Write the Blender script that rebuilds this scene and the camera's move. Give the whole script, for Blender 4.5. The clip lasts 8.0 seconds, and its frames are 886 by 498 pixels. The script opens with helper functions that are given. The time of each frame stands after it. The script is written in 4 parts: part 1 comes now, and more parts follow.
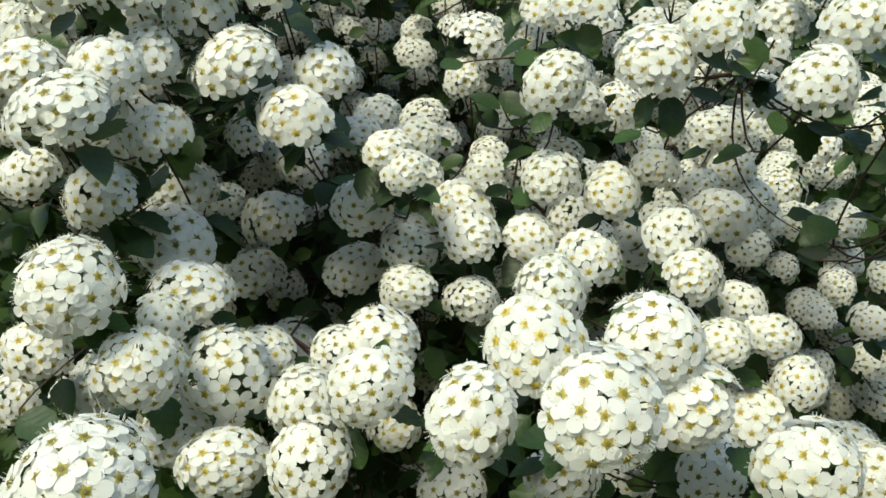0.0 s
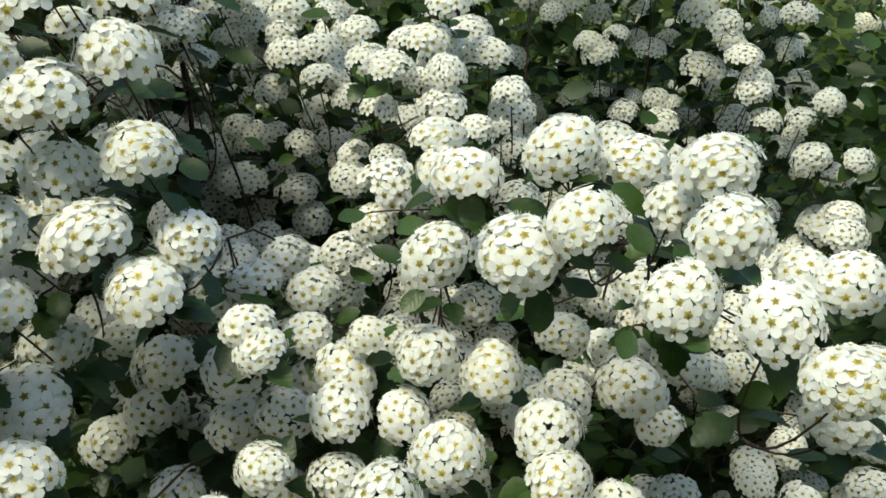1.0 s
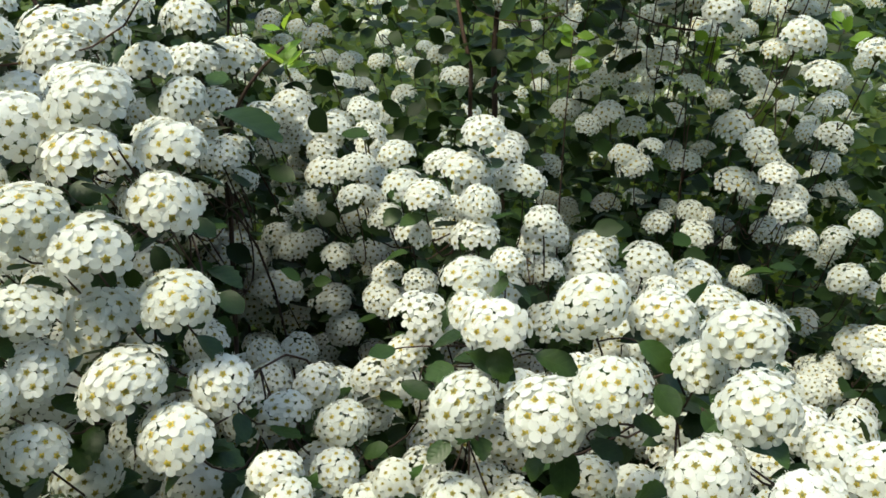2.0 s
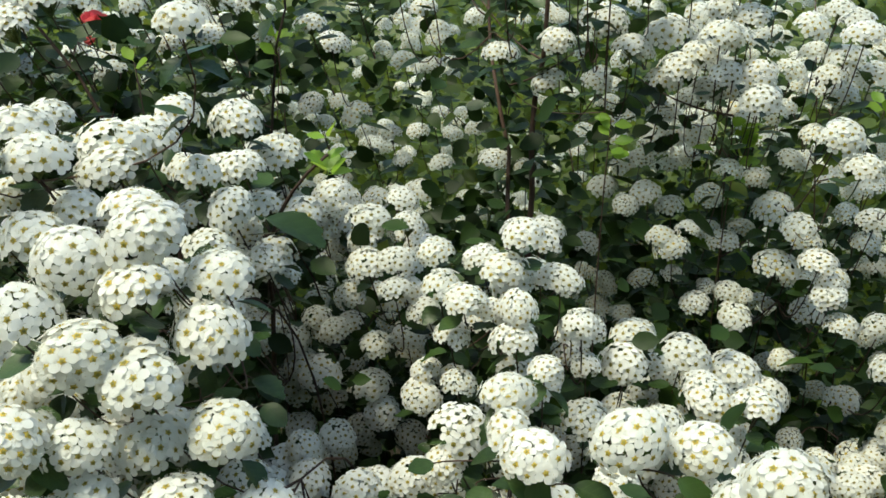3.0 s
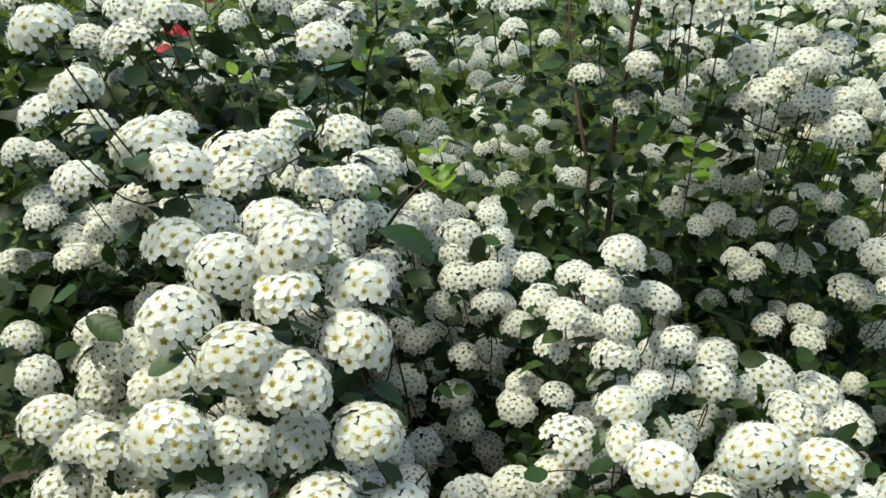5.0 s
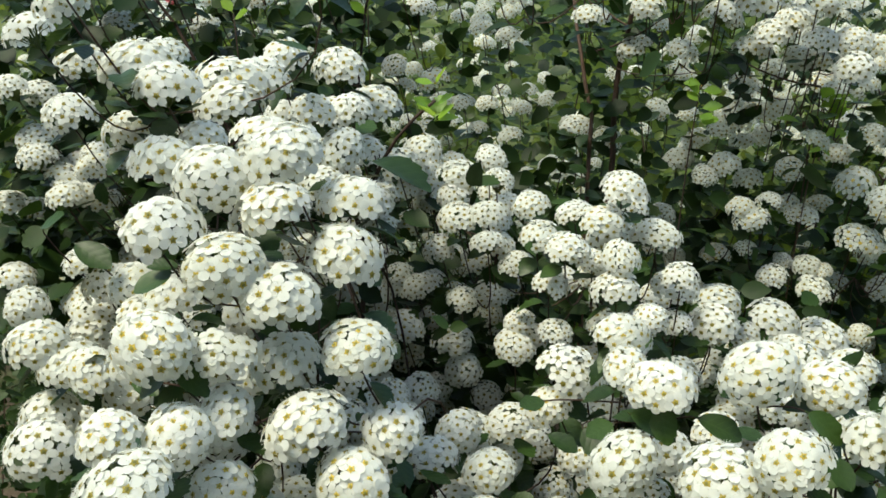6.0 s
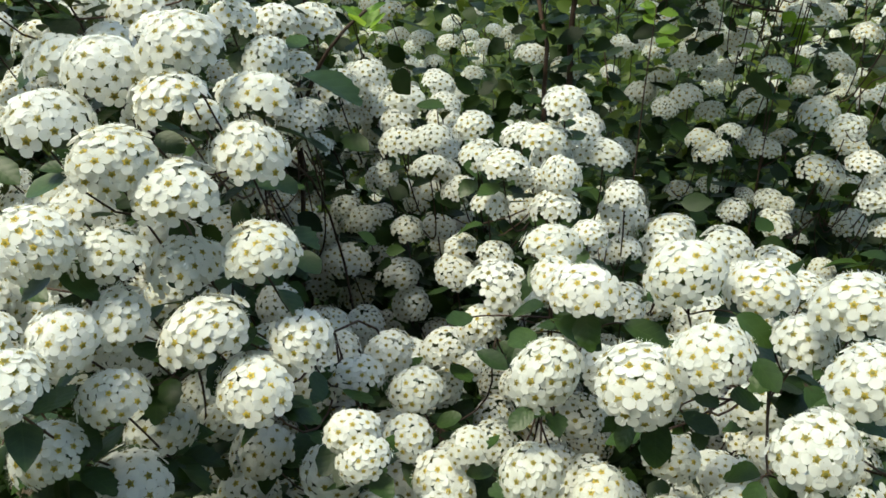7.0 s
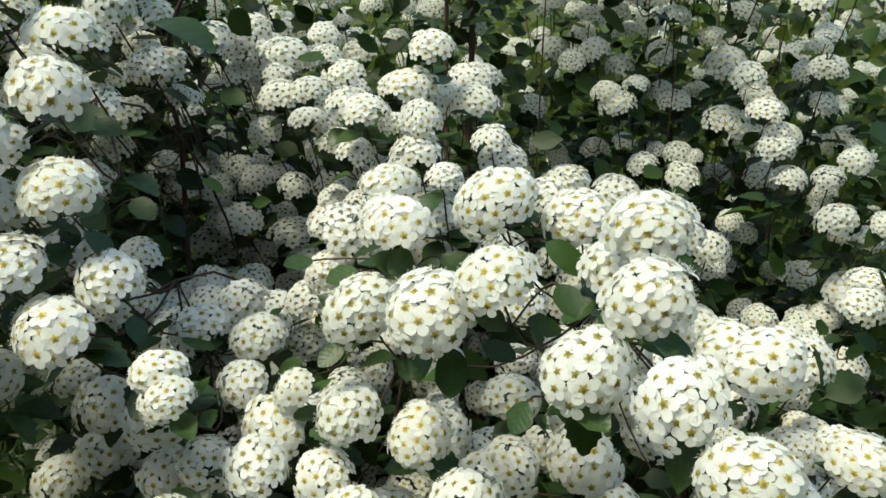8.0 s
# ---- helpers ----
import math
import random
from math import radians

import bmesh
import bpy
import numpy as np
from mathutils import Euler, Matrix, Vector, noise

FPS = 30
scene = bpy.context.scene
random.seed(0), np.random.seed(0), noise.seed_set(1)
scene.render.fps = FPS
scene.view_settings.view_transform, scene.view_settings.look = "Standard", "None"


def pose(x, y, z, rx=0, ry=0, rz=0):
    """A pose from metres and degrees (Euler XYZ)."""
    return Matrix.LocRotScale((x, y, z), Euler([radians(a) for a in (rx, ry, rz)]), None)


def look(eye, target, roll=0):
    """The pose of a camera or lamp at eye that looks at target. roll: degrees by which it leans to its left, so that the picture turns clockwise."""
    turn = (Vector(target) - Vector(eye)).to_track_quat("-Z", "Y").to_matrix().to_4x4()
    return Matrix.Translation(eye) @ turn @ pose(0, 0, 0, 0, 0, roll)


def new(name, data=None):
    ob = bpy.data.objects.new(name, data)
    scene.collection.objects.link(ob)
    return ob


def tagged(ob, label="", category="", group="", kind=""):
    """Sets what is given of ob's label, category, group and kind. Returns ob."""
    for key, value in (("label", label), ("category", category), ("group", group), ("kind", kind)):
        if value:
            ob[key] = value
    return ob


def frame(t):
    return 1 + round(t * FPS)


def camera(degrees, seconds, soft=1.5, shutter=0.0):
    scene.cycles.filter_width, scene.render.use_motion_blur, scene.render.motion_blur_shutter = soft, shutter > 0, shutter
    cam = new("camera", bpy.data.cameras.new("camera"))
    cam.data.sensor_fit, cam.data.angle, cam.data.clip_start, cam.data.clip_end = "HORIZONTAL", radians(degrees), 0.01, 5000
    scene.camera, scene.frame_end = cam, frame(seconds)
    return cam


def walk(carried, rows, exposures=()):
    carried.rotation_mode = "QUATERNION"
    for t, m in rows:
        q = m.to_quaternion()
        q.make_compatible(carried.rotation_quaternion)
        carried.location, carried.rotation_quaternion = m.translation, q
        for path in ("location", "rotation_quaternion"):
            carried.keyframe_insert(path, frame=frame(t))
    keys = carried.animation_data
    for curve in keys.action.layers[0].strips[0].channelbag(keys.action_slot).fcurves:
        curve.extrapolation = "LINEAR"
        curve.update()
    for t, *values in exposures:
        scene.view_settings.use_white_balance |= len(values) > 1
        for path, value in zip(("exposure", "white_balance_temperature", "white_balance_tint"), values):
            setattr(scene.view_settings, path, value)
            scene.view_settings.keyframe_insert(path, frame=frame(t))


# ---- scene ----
cam = camera(55.98, 8.0, soft=1.6)
PATH = [
    (0, (0.0208, 0.0302, 1.0200), (-0.0145, 1.9720, 0.5423), -2.50),
    (0.5, (0.0947, 0.0530, 1.0475), (-0.0133, 2.0004, 0.6048), -1.72),
    (1, (0.1214, 0.0745, 1.0863), (-0.0497, 2.0287, 0.6966), -0.48),
    (1.5, (0.1285, 0.0812, 1.1279), (-0.1059, 2.0393, 0.7945), -0.00),
    (1.7, (0.1270, 0.0765, 1.1270), (-0.1159, 2.0416, 0.8448), 0.28),
    (2.8, (0.1225, 0.0734, 1.1743), (-0.2047, 2.0373, 0.9843), 0.86),
    (3, (0.1210, 0.0706, 1.1870), (-0.2208, 2.0343, 1.0223), 0.89),
    (3.5, (0.1025, 0.0620, 1.1959), (-0.2550, 2.0256, 1.0669), 1.35),
    (4, (0.0925, 0.0564, 1.2086), (-0.2777, 2.0189, 1.1010), 1.61),
    (4.5, (0.0736, 0.0422, 1.1942), (-0.3153, 2.0014, 1.0929), 2.07),
    (4.7, (0.0659, 0.0387, 1.1917), (-0.3230, 1.9973, 1.0806), 2.27),
    (5.8, (0.0572, 0.0473, 1.1552), (-0.3353, 2.0018, 0.9936), 2.32),
    (6, (0.0666, 0.0518, 1.1476), (-0.3347, 2.0036, 0.9758), 2.59),
    (6.5, (0.0781, 0.0690, 1.1277), (-0.3098, 2.0204, 0.9237), 2.14),
    (7, (0.1034, 0.0830, 1.1100), (-0.2697, 2.0328, 0.8670), 2.36),
    (7.5, (0.1578, 0.0788, 1.0916), (-0.2303, 2.0238, 0.8346), 1.39),
    (8, (0.1932, 0.1084, 1.0862), (-0.1616, 2.0564, 0.8045), 1.11),
]
walk(cam, [(t, look(eye, target, roll)) for t, eye, target, roll in PATH], [(0, 1.59, 7150, -2), (8, 1.59, 7150, -2)])


# ---------------------------------------------------------------- light
world = bpy.data.worlds.new("sky")
scene.world = world
world.use_nodes = True
wn = world.node_tree.nodes
sky = wn.new("ShaderNodeTexSky")
sky.sky_type, sky.sun_disc = "NISHITA", False
sky.sun_elevation, sky.sun_rotation = radians(56), radians(211)
wn["Background"].inputs["Strength"].default_value = 0.15
world.node_tree.links.new(sky.outputs["Color"], wn["Background"].inputs["Color"])
sun = new("sun", bpy.data.lights.new("sun", "SUN"))
sun.data.energy, sun.data.angle, sun.data.color = 1.85, radians(20), (1.0, 0.94, 0.82)
# the sun stands high, behind the camera and to its left
sun.matrix_world = look((-0.95, -1.6, 2.75), (0, 0, 0))


# ---------------------------------------------------------------- materials
def material(name):
    m = bpy.data.materials.new(name)
    m.use_nodes = True
    return m, m.node_tree.nodes, m.node_tree.links


def mixed(nodes, links, fac, a, b):
    """A node that mixes two colours by fac (a socket)."""
    n = nodes.new("ShaderNodeMix")
    n.data_type = "RGBA"
    links.new(fac, n.inputs[0])
    n.inputs[6].default_value, n.inputs[7].default_value = (*a, 1), (*b, 1)
    return n


def noise_node(nodes, links, scale, detail=4.0):
    co = nodes.new("ShaderNodeTexCoord")
    n = nodes.new("ShaderNodeTexNoise")
    n.inputs["Scale"].default_value, n.inputs["Detail"].default_value = scale, detail
    links.new(co.outputs["Object"], n.inputs["Vector"])
    return n


def vein_relief(nodes, links, col, bump, shader):
    """Pale side veins that run slantwise from the midrib of a leaf one unit long."""
    sep = nodes.new("ShaderNodeSeparateXYZ")
    links.new(nodes.new("ShaderNodeTexCoord").outputs["Object"], sep.inputs[0])

    def step(kind, a, b):
        n = nodes.new("ShaderNodeMath")
        n.operation = kind
        for socket, value in zip(n.inputs, (a, b)):
            if isinstance(value, (int, float)):
                socket.default_value = value
            else:
                links.new(value, socket)
        return n.outputs[0]

    side = step("ABSOLUTE", sep.outputs[1], 0)
    slant = step("FRACT", step("MULTIPLY", step("SUBTRACT", sep.outputs[0], step("MULTIPLY", side, 0.9)), 6.0), 0)
    ridge = step("ABSOLUTE", step("SUBTRACT", slant, 0.5), 0)
    line = step("MAXIMUM", step("LESS_THAN", ridge, 0.05), step("LESS_THAN", side, 0.012))
    n = nodes.new("ShaderNodeMix")
    n.data_type, n.blend_type = "RGBA", "ADD"
    links.new(step("MULTIPLY", line, 0.22), n.inputs[0])
    links.new(col.outputs[2], n.inputs[6])
    n.inputs[7].default_value = (0.03, 0.045, 0.012, 1)
    links.new(n.outputs[2], shader.inputs["Base Color"])
    relief = nodes.new("ShaderNodeBump")
    relief.inputs["Strength"].default_value, relief.inputs["Distance"].default_value = 0.18, 0.0012
    links.new(step("SMOOTH_MIN", ridge, 0.3), relief.inputs["Height"])
    links.new(bump.outputs["Normal"], relief.inputs["Normal"])
    links.new(relief.outputs["Normal"], shader.inputs["Normal"])


def thin_material(name, dark, light, glow, share, rough, scale, bump=0.15, spread="Object", sheen=0.25, veins=False):
    """A thin living surface: two colours that vary by noise and by piece, some light passing through."""
    m, nodes, links = material(name)
    out, pr = nodes["Material Output"], nodes["Principled BSDF"]
    tex = noise_node(nodes, links, scale)
    if spread == "Object":
        rnd = nodes.new("ShaderNodeObjectInfo").outputs["Random"]
    else:
        rnd = nodes.new("ShaderNodeNewGeometry").outputs["Random Per Island"]
    add = nodes.new("ShaderNodeMath")
    add.operation = "MULTIPLY_ADD"
    links.new(tex.outputs["Fac"], add.inputs[0])
    add.inputs[1].default_value = 0.9
    sub = nodes.new("ShaderNodeMath")
    sub.operation = "SUBTRACT"
    links.new(rnd, sub.inputs[0])
    sub.inputs[1].default_value = 0.45
    links.new(sub.outputs[0], add.inputs[2])
    add.use_clamp = True
    col = mixed(nodes, links, add.outputs[0], dark, light)
    links.new(col.outputs[2], pr.inputs["Base Color"])
    pr.inputs["Roughness"].default_value = rough
    pr.inputs["Specular IOR Level"].default_value = sheen
    bm = nodes.new("ShaderNodeBump")
    bm.inputs["Strength"].default_value, bm.inputs["Distance"].default_value = bump, 0.001
    links.new(tex.outputs["Fac"], bm.inputs["Height"])
    links.new(bm.outputs["Normal"], pr.inputs["Normal"])
    if veins:
        vein_relief(nodes, links, col, bm, pr)
    tr = nodes.new("ShaderNodeBsdfTranslucent")
    tr.inputs["Color"].default_value = (*glow, 1)
    mx = nodes.new("ShaderNodeMixShader")
    mx.inputs[0].default_value = share
    links.new(pr.outputs[0], mx.inputs[1])
    links.new(tr.outputs[0], mx.inputs[2])
    links.new(mx.outputs[0], out.inputs["Surface"])
    return m


PETAL = thin_material("petal", (0.67, 0.69, 0.65), (0.77, 0.78, 0.75), (0.86, 0.86, 0.80), 0.50, 0.6, 260, 0.1)
PETAL_FAR = thin_material("petal_far", (0.70, 0.72, 0.66), (0.80, 0.82, 0.78), (0.86, 0.86, 0.80), 0.50, 0.6, 160, 0.1)
ANTHER = thin_material("anther", (0.19, 0.16, 0.03), (0.46, 0.34, 0.055), (0.6, 0.5, 0.1), 0.1, 0.7, 900)
PISTIL = thin_material("pistil", (0.09, 0.085, 0.02), (0.20, 0.18, 0.04), (0.3, 0.4, 0.1), 0.05, 0.6, 900)
LEAF = thin_material("leaf", (0.009, 0.022, 0.005), (0.026, 0.054, 0.010), (0.06, 0.12, 0.02), 0.12, 0.42, 5, 0.3, veins=True)
# the same leaf made darker: the shade of the depth is in its colour
LEAF_SHADED = thin_material("leaf_shaded", (0.006, 0.015, 0.003), (0.020, 0.042, 0.007), (0.05, 0.10, 0.018), 0.10, 0.5, 90, 0.3, "Island", 0.16)
# the same leaf made lighter: sunlight at the back is put into its colour
LEAF_LIT = thin_material("leaf_lit_tone", (0.013, 0.028, 0.005), (0.080, 0.118, 0.018), (0.26, 0.33, 0.045), 0.28, 0.42, 90, 0.3, "Island")
LEAF_YOUNG = thin_material("leaf_young", (0.10, 0.20, 0.02), (0.20, 0.32, 0.035), (0.36, 0.52, 0.05), 0.4, 0.4, 5, 0.2, veins=True)
STALK = thin_material("stalk", (0.045, 0.075, 0.02), (0.10, 0.13, 0.04), (0.1, 0.2, 0.03), 0.05, 0.6, 300)
BARK = thin_material("bark", (0.022, 0.013, 0.010), (0.070, 0.042, 0.030), (0.1, 0.06, 0.03), 0.0, 0.75, 220, 0.6)
RED = thin_material("red_petal", (0.55, 0.05, 0.07), (0.72, 0.14, 0.17), (0.9, 0.2, 0.2), 0.35, 0.5, 120)


def soil_material():
    m, nodes, links = material("soil")
    pr = nodes["Principled BSDF"]
    coarse, fine = noise_node(nodes, links, 1.3), noise_node(nodes, links, 90, 8)
    earth = mixed(nodes, links, fine.outputs["Fac"], (0.035, 0.024, 0.016), (0.11, 0.08, 0.055))
    grass = mixed(nodes, links, fine.outputs["Fac"], (0.018, 0.04, 0.009), (0.055, 0.095, 0.022))
    ramp = nodes.new("ShaderNodeValToRGB")
    ramp.color_ramp.elements[0].position, ramp.color_ramp.elements[1].position = 0.45, 0.58
    links.new(coarse.outputs["Fac"], ramp.inputs[0])
    both = nodes.new("ShaderNodeMix")
    both.data_type = "RGBA"
    links.new(ramp.outputs[0], both.inputs[0])
    links.new(earth.outputs[2], both.inputs[6])
    links.new(grass.outputs[2], both.inputs[7])
    links.new(both.outputs[2], pr.inputs["Base Color"])
    pr.inputs["Roughness"].default_value = 0.95
    bm = nodes.new("ShaderNodeBump")
    bm.inputs["Strength"].default_value, bm.inputs["Distance"].default_value = 0.8, 0.01
    links.new(fine.outputs["Fac"], bm.inputs["Height"])
    links.new(bm.outputs["Normal"], pr.inputs["Normal"])
    return m


# ---------------------------------------------------------------- mesh helpers
class Build:
    """Vertices, faces and material slots gathered for one mesh."""

    def __init__(self):
        self.v, self.f, self.m = [], [], []

    def add(self, verts, faces, slot=0):
        k = len(self.v)
        self.v += [tuple(p) for p in verts]
        self.f += [tuple(i + k for i in face) for face in faces]
        self.m += [slot] * len(faces)

    def mesh(self, name, mats):
        me = bpy.data.meshes.new(name)
        me.from_pydata(self.v, [], self.f)
        for mat in mats:
            me.materials.append(mat)
        me.polygons.foreach_set("material_index", self.m)
        me.polygons.foreach_set("use_smooth", [True] * len(self.f))
        me.update()
        return me


def frame_of(n, spin=0.0):
    """Two unit vectors across n, turned by spin."""
    n = Vector(n).normalized()
    a = n.cross(Vector((0.31, 0.17, 0.93))).normalized()
    b = n.cross(a)
    c, s = math.cos(spin), math.sin(spin)
    return a * c + b * s, b * c - a * s, n


def tube(build, points, r0, r1, sides=6, slot=0):
    """A tapered tube along points."""
    pts = [Vector(p) for p in points]
    rings = []
    for i, p in enumerate(pts):
        way = (pts[min(i + 1, len(pts) - 1)] - pts[max(i - 1, 0)]).normalized()
        a, b, _ = frame_of(way)
        r = r0 + (r1 - r0) * i / (len(pts) - 1)
        rings.append([p + (a * math.cos(2 * math.pi * k / sides) + b * math.sin(2 * math.pi * k / sides)) * r for k in range(sides)])
    verts = [p for ring in rings for p in ring] + [pts[-1]]
    faces = [(i * sides + k, i * sides + (k + 1) % sides, (i + 1) * sides + (k + 1) % sides, (i + 1) * sides + k) for i in range(len(pts) - 1) for k in range(sides)]
    last = (len(pts) - 1) * sides
    faces += [(last + k, last + (k + 1) % sides, len(verts) - 1) for k in range(sides)]
    build.add(verts, faces, slot)


def bow(a, b, c, n=8):
    """Points of a quadratic curve from a past b to c."""
    a, b, c = Vector(a), Vector(b), Vector(c)
    return [a * (1 - s) ** 2 + b * 2 * s * (1 - s) + c * s * s for s in (i / (n - 1) for i in range(n))]


HEAD = 0.018  # radius of the flower head as modelled


def petal(build, p, u, v, n, size, level, rng):
    """One round petal from p outwards along u, its rim bent back a little."""
    lift, twist = rng.uniform(-0.07, 0.09), rng.uniform(-0.12, 0.12)
    out = (u + n * lift).normalized()
    up = (n - u * lift).normalized()
    side = (v + up * twist).normalized()
    wide = size * rng.uniform(0.37, 0.42) * (1.0, 0.93, 0.95)[level]

    def at(r, w, h):
        return p + out * r * size + side * w * wide + up * h * size

    if level == 0:
        ring = [at(0.10, 0.0, 0.0), at(0.34, -0.66, 0.05), at(0.62, -1.0, 0.05), at(0.87, -0.74, 0.02), at(0.99, -0.26, -0.01),
                at(0.97, 0.24, 0.0), at(0.88, 0.73, 0.02), at(0.60, 1.0, 0.06), at(0.33, 0.66, 0.05)]
        build.add([at(0.60, 0, 0.02)] + ring, [(0, i, i + 1) for i in range(1, 9)] + [(0, 9, 1)])
    elif level == 1:
        ring = [at(0.08, 0, 0.0), at(0.50, -0.98, 0.05), at(0.84, -0.78, 0.03), at(1.0, 0.0, -0.01), at(0.84, 0.78, 0.03), at(0.50, 0.98, 0.05)]
        build.add(ring, [(0, 1, 2), (0, 2, 3), (0, 3, 4), (0, 4, 5)])
    else:
        ring = [at(0.06, 0, 0.0), at(0.60, -1.0, 0.04), at(0.98, -0.45, 0.0), at(0.98, 0.45, 0.0), at(0.60, 1.0, 0.04)]
        build.add(ring, [(0, 1, 2), (0, 2, 3), (0, 3, 4)])


def star(top, u, v, n, r, points, deep):
    """The vertices and faces of a shallow star of that many points."""
    rim = []
    for k in range(2 * points):
        a, far = math.pi * k / points, r * (1.2 if k % 2 else 0.68)
        rim.append(top + (u * math.cos(a) + v * math.sin(a)) * far - n * deep)
    return [top] + rim, [(0, 1 + k, 1 + (k + 1) % (2 * points)) for k in range(2 * points)]


def head_meshes(seed, level, flat=False):
    """The meshes of one domed flower head: petals, centres and stalks. level 0: near, 1: middle, 2: far."""
    rng = random.Random(seed)
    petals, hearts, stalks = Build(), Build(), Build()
    reach = rng.uniform(80, 90) if flat else rng.uniform(86, 97)
    cap = 1 - math.cos(radians(reach))
    spacing = rng.uniform(0.455, 0.50) - 0.03 * (level > 0)
    count = int(6.2832 * cap / (0.866 * spacing * spacing))
    squash = rng.uniform(0.80, 0.92) if flat else rng.uniform(0.86, 0.97)
    size = HEAD * (0.326, 0.290, 0.290)[level]
    lean = rng.uniform(0, 6.28)
    lump = [rng.uniform(-0.20, 0.11) for _ in range(5)]
    for i in range(count):
        z = 1 - cap * (i + 0.5) / count
        around = i * 2.399963 + rng.uniform(-0.08, 0.08)
        z = max(-0.40, min(0.995, z + rng.uniform(-0.035, 0.035)))
        wide = math.sqrt(1 - z * z)
        # a floret is missing here and there, mostly near the rim
        if rng.random() < 0.004 + 0.12 * (i > count * 0.8):
            continue
        way = Vector((wide * math.cos(around), wide * math.sin(around), z))
        bulge = lump[int((around + lean) * 5 / 6.2832) % 5] * wide
        far = HEAD * (0.93 + rng.uniform(-0.045, 0.045) + bulge)
        p = Vector((way.x * far, way.y * far, way.z * far * squash))
        n = (way + Vector((rng.uniform(-0.10, 0.10), rng.uniform(-0.10, 0.10), rng.uniform(-0.02, 0.16)))).normalized()
        own = size * rng.uniform(0.90, 1.10)
        u, v, n = frame_of(n, rng.uniform(0, 6.28))
        for k in range(5):
            c, s = math.cos(k * 1.2566), math.sin(k * 1.2566)
            petal(petals, p + n * own * 0.012 * (k % 2), u * c + v * s, v * c - u * s, n, own * rng.uniform(0.93, 1.05), level, rng)
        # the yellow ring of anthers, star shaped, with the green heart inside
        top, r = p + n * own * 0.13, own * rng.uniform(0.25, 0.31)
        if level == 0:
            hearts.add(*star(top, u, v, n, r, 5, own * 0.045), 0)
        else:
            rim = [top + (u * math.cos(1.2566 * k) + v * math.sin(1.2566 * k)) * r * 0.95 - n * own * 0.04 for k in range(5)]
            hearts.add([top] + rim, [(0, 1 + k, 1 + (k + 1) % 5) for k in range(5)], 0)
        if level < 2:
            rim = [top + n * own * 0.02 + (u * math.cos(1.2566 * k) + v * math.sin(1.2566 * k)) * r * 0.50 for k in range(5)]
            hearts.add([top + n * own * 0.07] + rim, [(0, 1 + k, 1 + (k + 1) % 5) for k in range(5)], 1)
        if level == 0:
            for k in range(11):
                a = k * 0.571 + rng.uniform(-0.25, 0.25)
                ray = u * math.cos(a) + v * math.sin(a)
                w = (ray * rng.uniform(0.35, 0.85) + n).normalized()
                q = p + ray * own * 0.24
                tip = q + w * own * rng.uniform(0.30, 0.50)
                across = w.cross(n).normalized() * own * 0.014
                petals.add([q - across, q + across, tip + across, tip - across], [(0, 1, 2, 3)])
                # a speck of anther at the tip
                if k % 2:
                    knob = w.cross(across).normalized() * own * 0.03
                    across *= 2.1
                    hearts.add([tip - across, tip - knob, tip + across, tip + knob], [(0, 1, 2, 3)], 0)
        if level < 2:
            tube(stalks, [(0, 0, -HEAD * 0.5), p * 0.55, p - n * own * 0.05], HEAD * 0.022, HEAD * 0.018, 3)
    # the centres and the stalks of all florets are joined, one mesh each
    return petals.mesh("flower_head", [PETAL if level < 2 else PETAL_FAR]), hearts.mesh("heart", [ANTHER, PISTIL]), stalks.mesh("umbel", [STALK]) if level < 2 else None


HEADS = [[[head_meshes(100 * level + 40 * flat + k, level, flat > 0) for k in range((7, 5, 4)[level])] for flat in range(2)] for level in range(3)]


def leaf_shape(seed, toothed=True, simple=False, oval=False):
    """Vertices and faces of a leaf one unit long, growing along x, its face to +z."""
    rng = random.Random(seed)
    stops = [(0.0, 0.012), (0.16, 0.02), (0.26, 0.17), (0.42, 0.30), (0.57, 0.36), (0.64, 0.325), (0.73, 0.345), (0.79, 0.265), (0.87, 0.255), (0.91, 0.15), (0.97, 0.11)]
    if not toothed:
        stops = stops[:3] + [(0.38, 0.27), (0.56, 0.29), (0.72, 0.23), (0.86, 0.13), (0.95, 0.05)]
    if oval:
        stops = [(0.0, 0.012), (0.08, 0.03), (0.15, 0.15), (0.26, 0.25), (0.42, 0.325), (0.58, 0.345), (0.73, 0.31), (0.85, 0.22), (0.94, 0.12)]
    if simple:
        stops = [stops[0], stops[2], stops[4], stops[-2]]
    bend, fold, slim = rng.uniform(-0.25, 0.45), rng.uniform(0.05, 0.40), rng.uniform(0.78, 1.05)
    verts = []
    for i, (s, w) in enumerate(stops):
        w *= rng.uniform(0.92, 1.1) * slim
        notch = 0.025 if toothed and i > 4 and i % 2 and not simple else 0.0
        z = -bend * s * s
        verts += [(s - notch, w, z + fold * w), (s, 0, z), (s - notch * rng.uniform(0.6, 1.4), -w, z + fold * w)]
    verts.append((1.0, 0, -bend))
    faces = []
    for i in range(len(stops) - 1):
        a, b = 3 * i, 3 * i + 3
        faces += [(a + 1, b + 1, b, a), (a + 2, b + 2, b + 1, a + 1)]
    a = 3 * (len(stops) - 1)
    faces += [(a + 1, a + 3, a), (a + 2, a + 3, a + 1)]
    return verts, faces


def leaf_mesh(seed, mat, toothed=True, oval=False):
    b = Build()
    b.add(*leaf_shape(seed, toothed, oval=oval))
    return b.mesh("leaf", [mat])


LEAVES = [leaf_mesh(k, LEAF, k % 2 == 0) for k in range(8)]
OVALS = [leaf_mesh(80 + k, LEAF, k == 0, True) for k in range(5)]
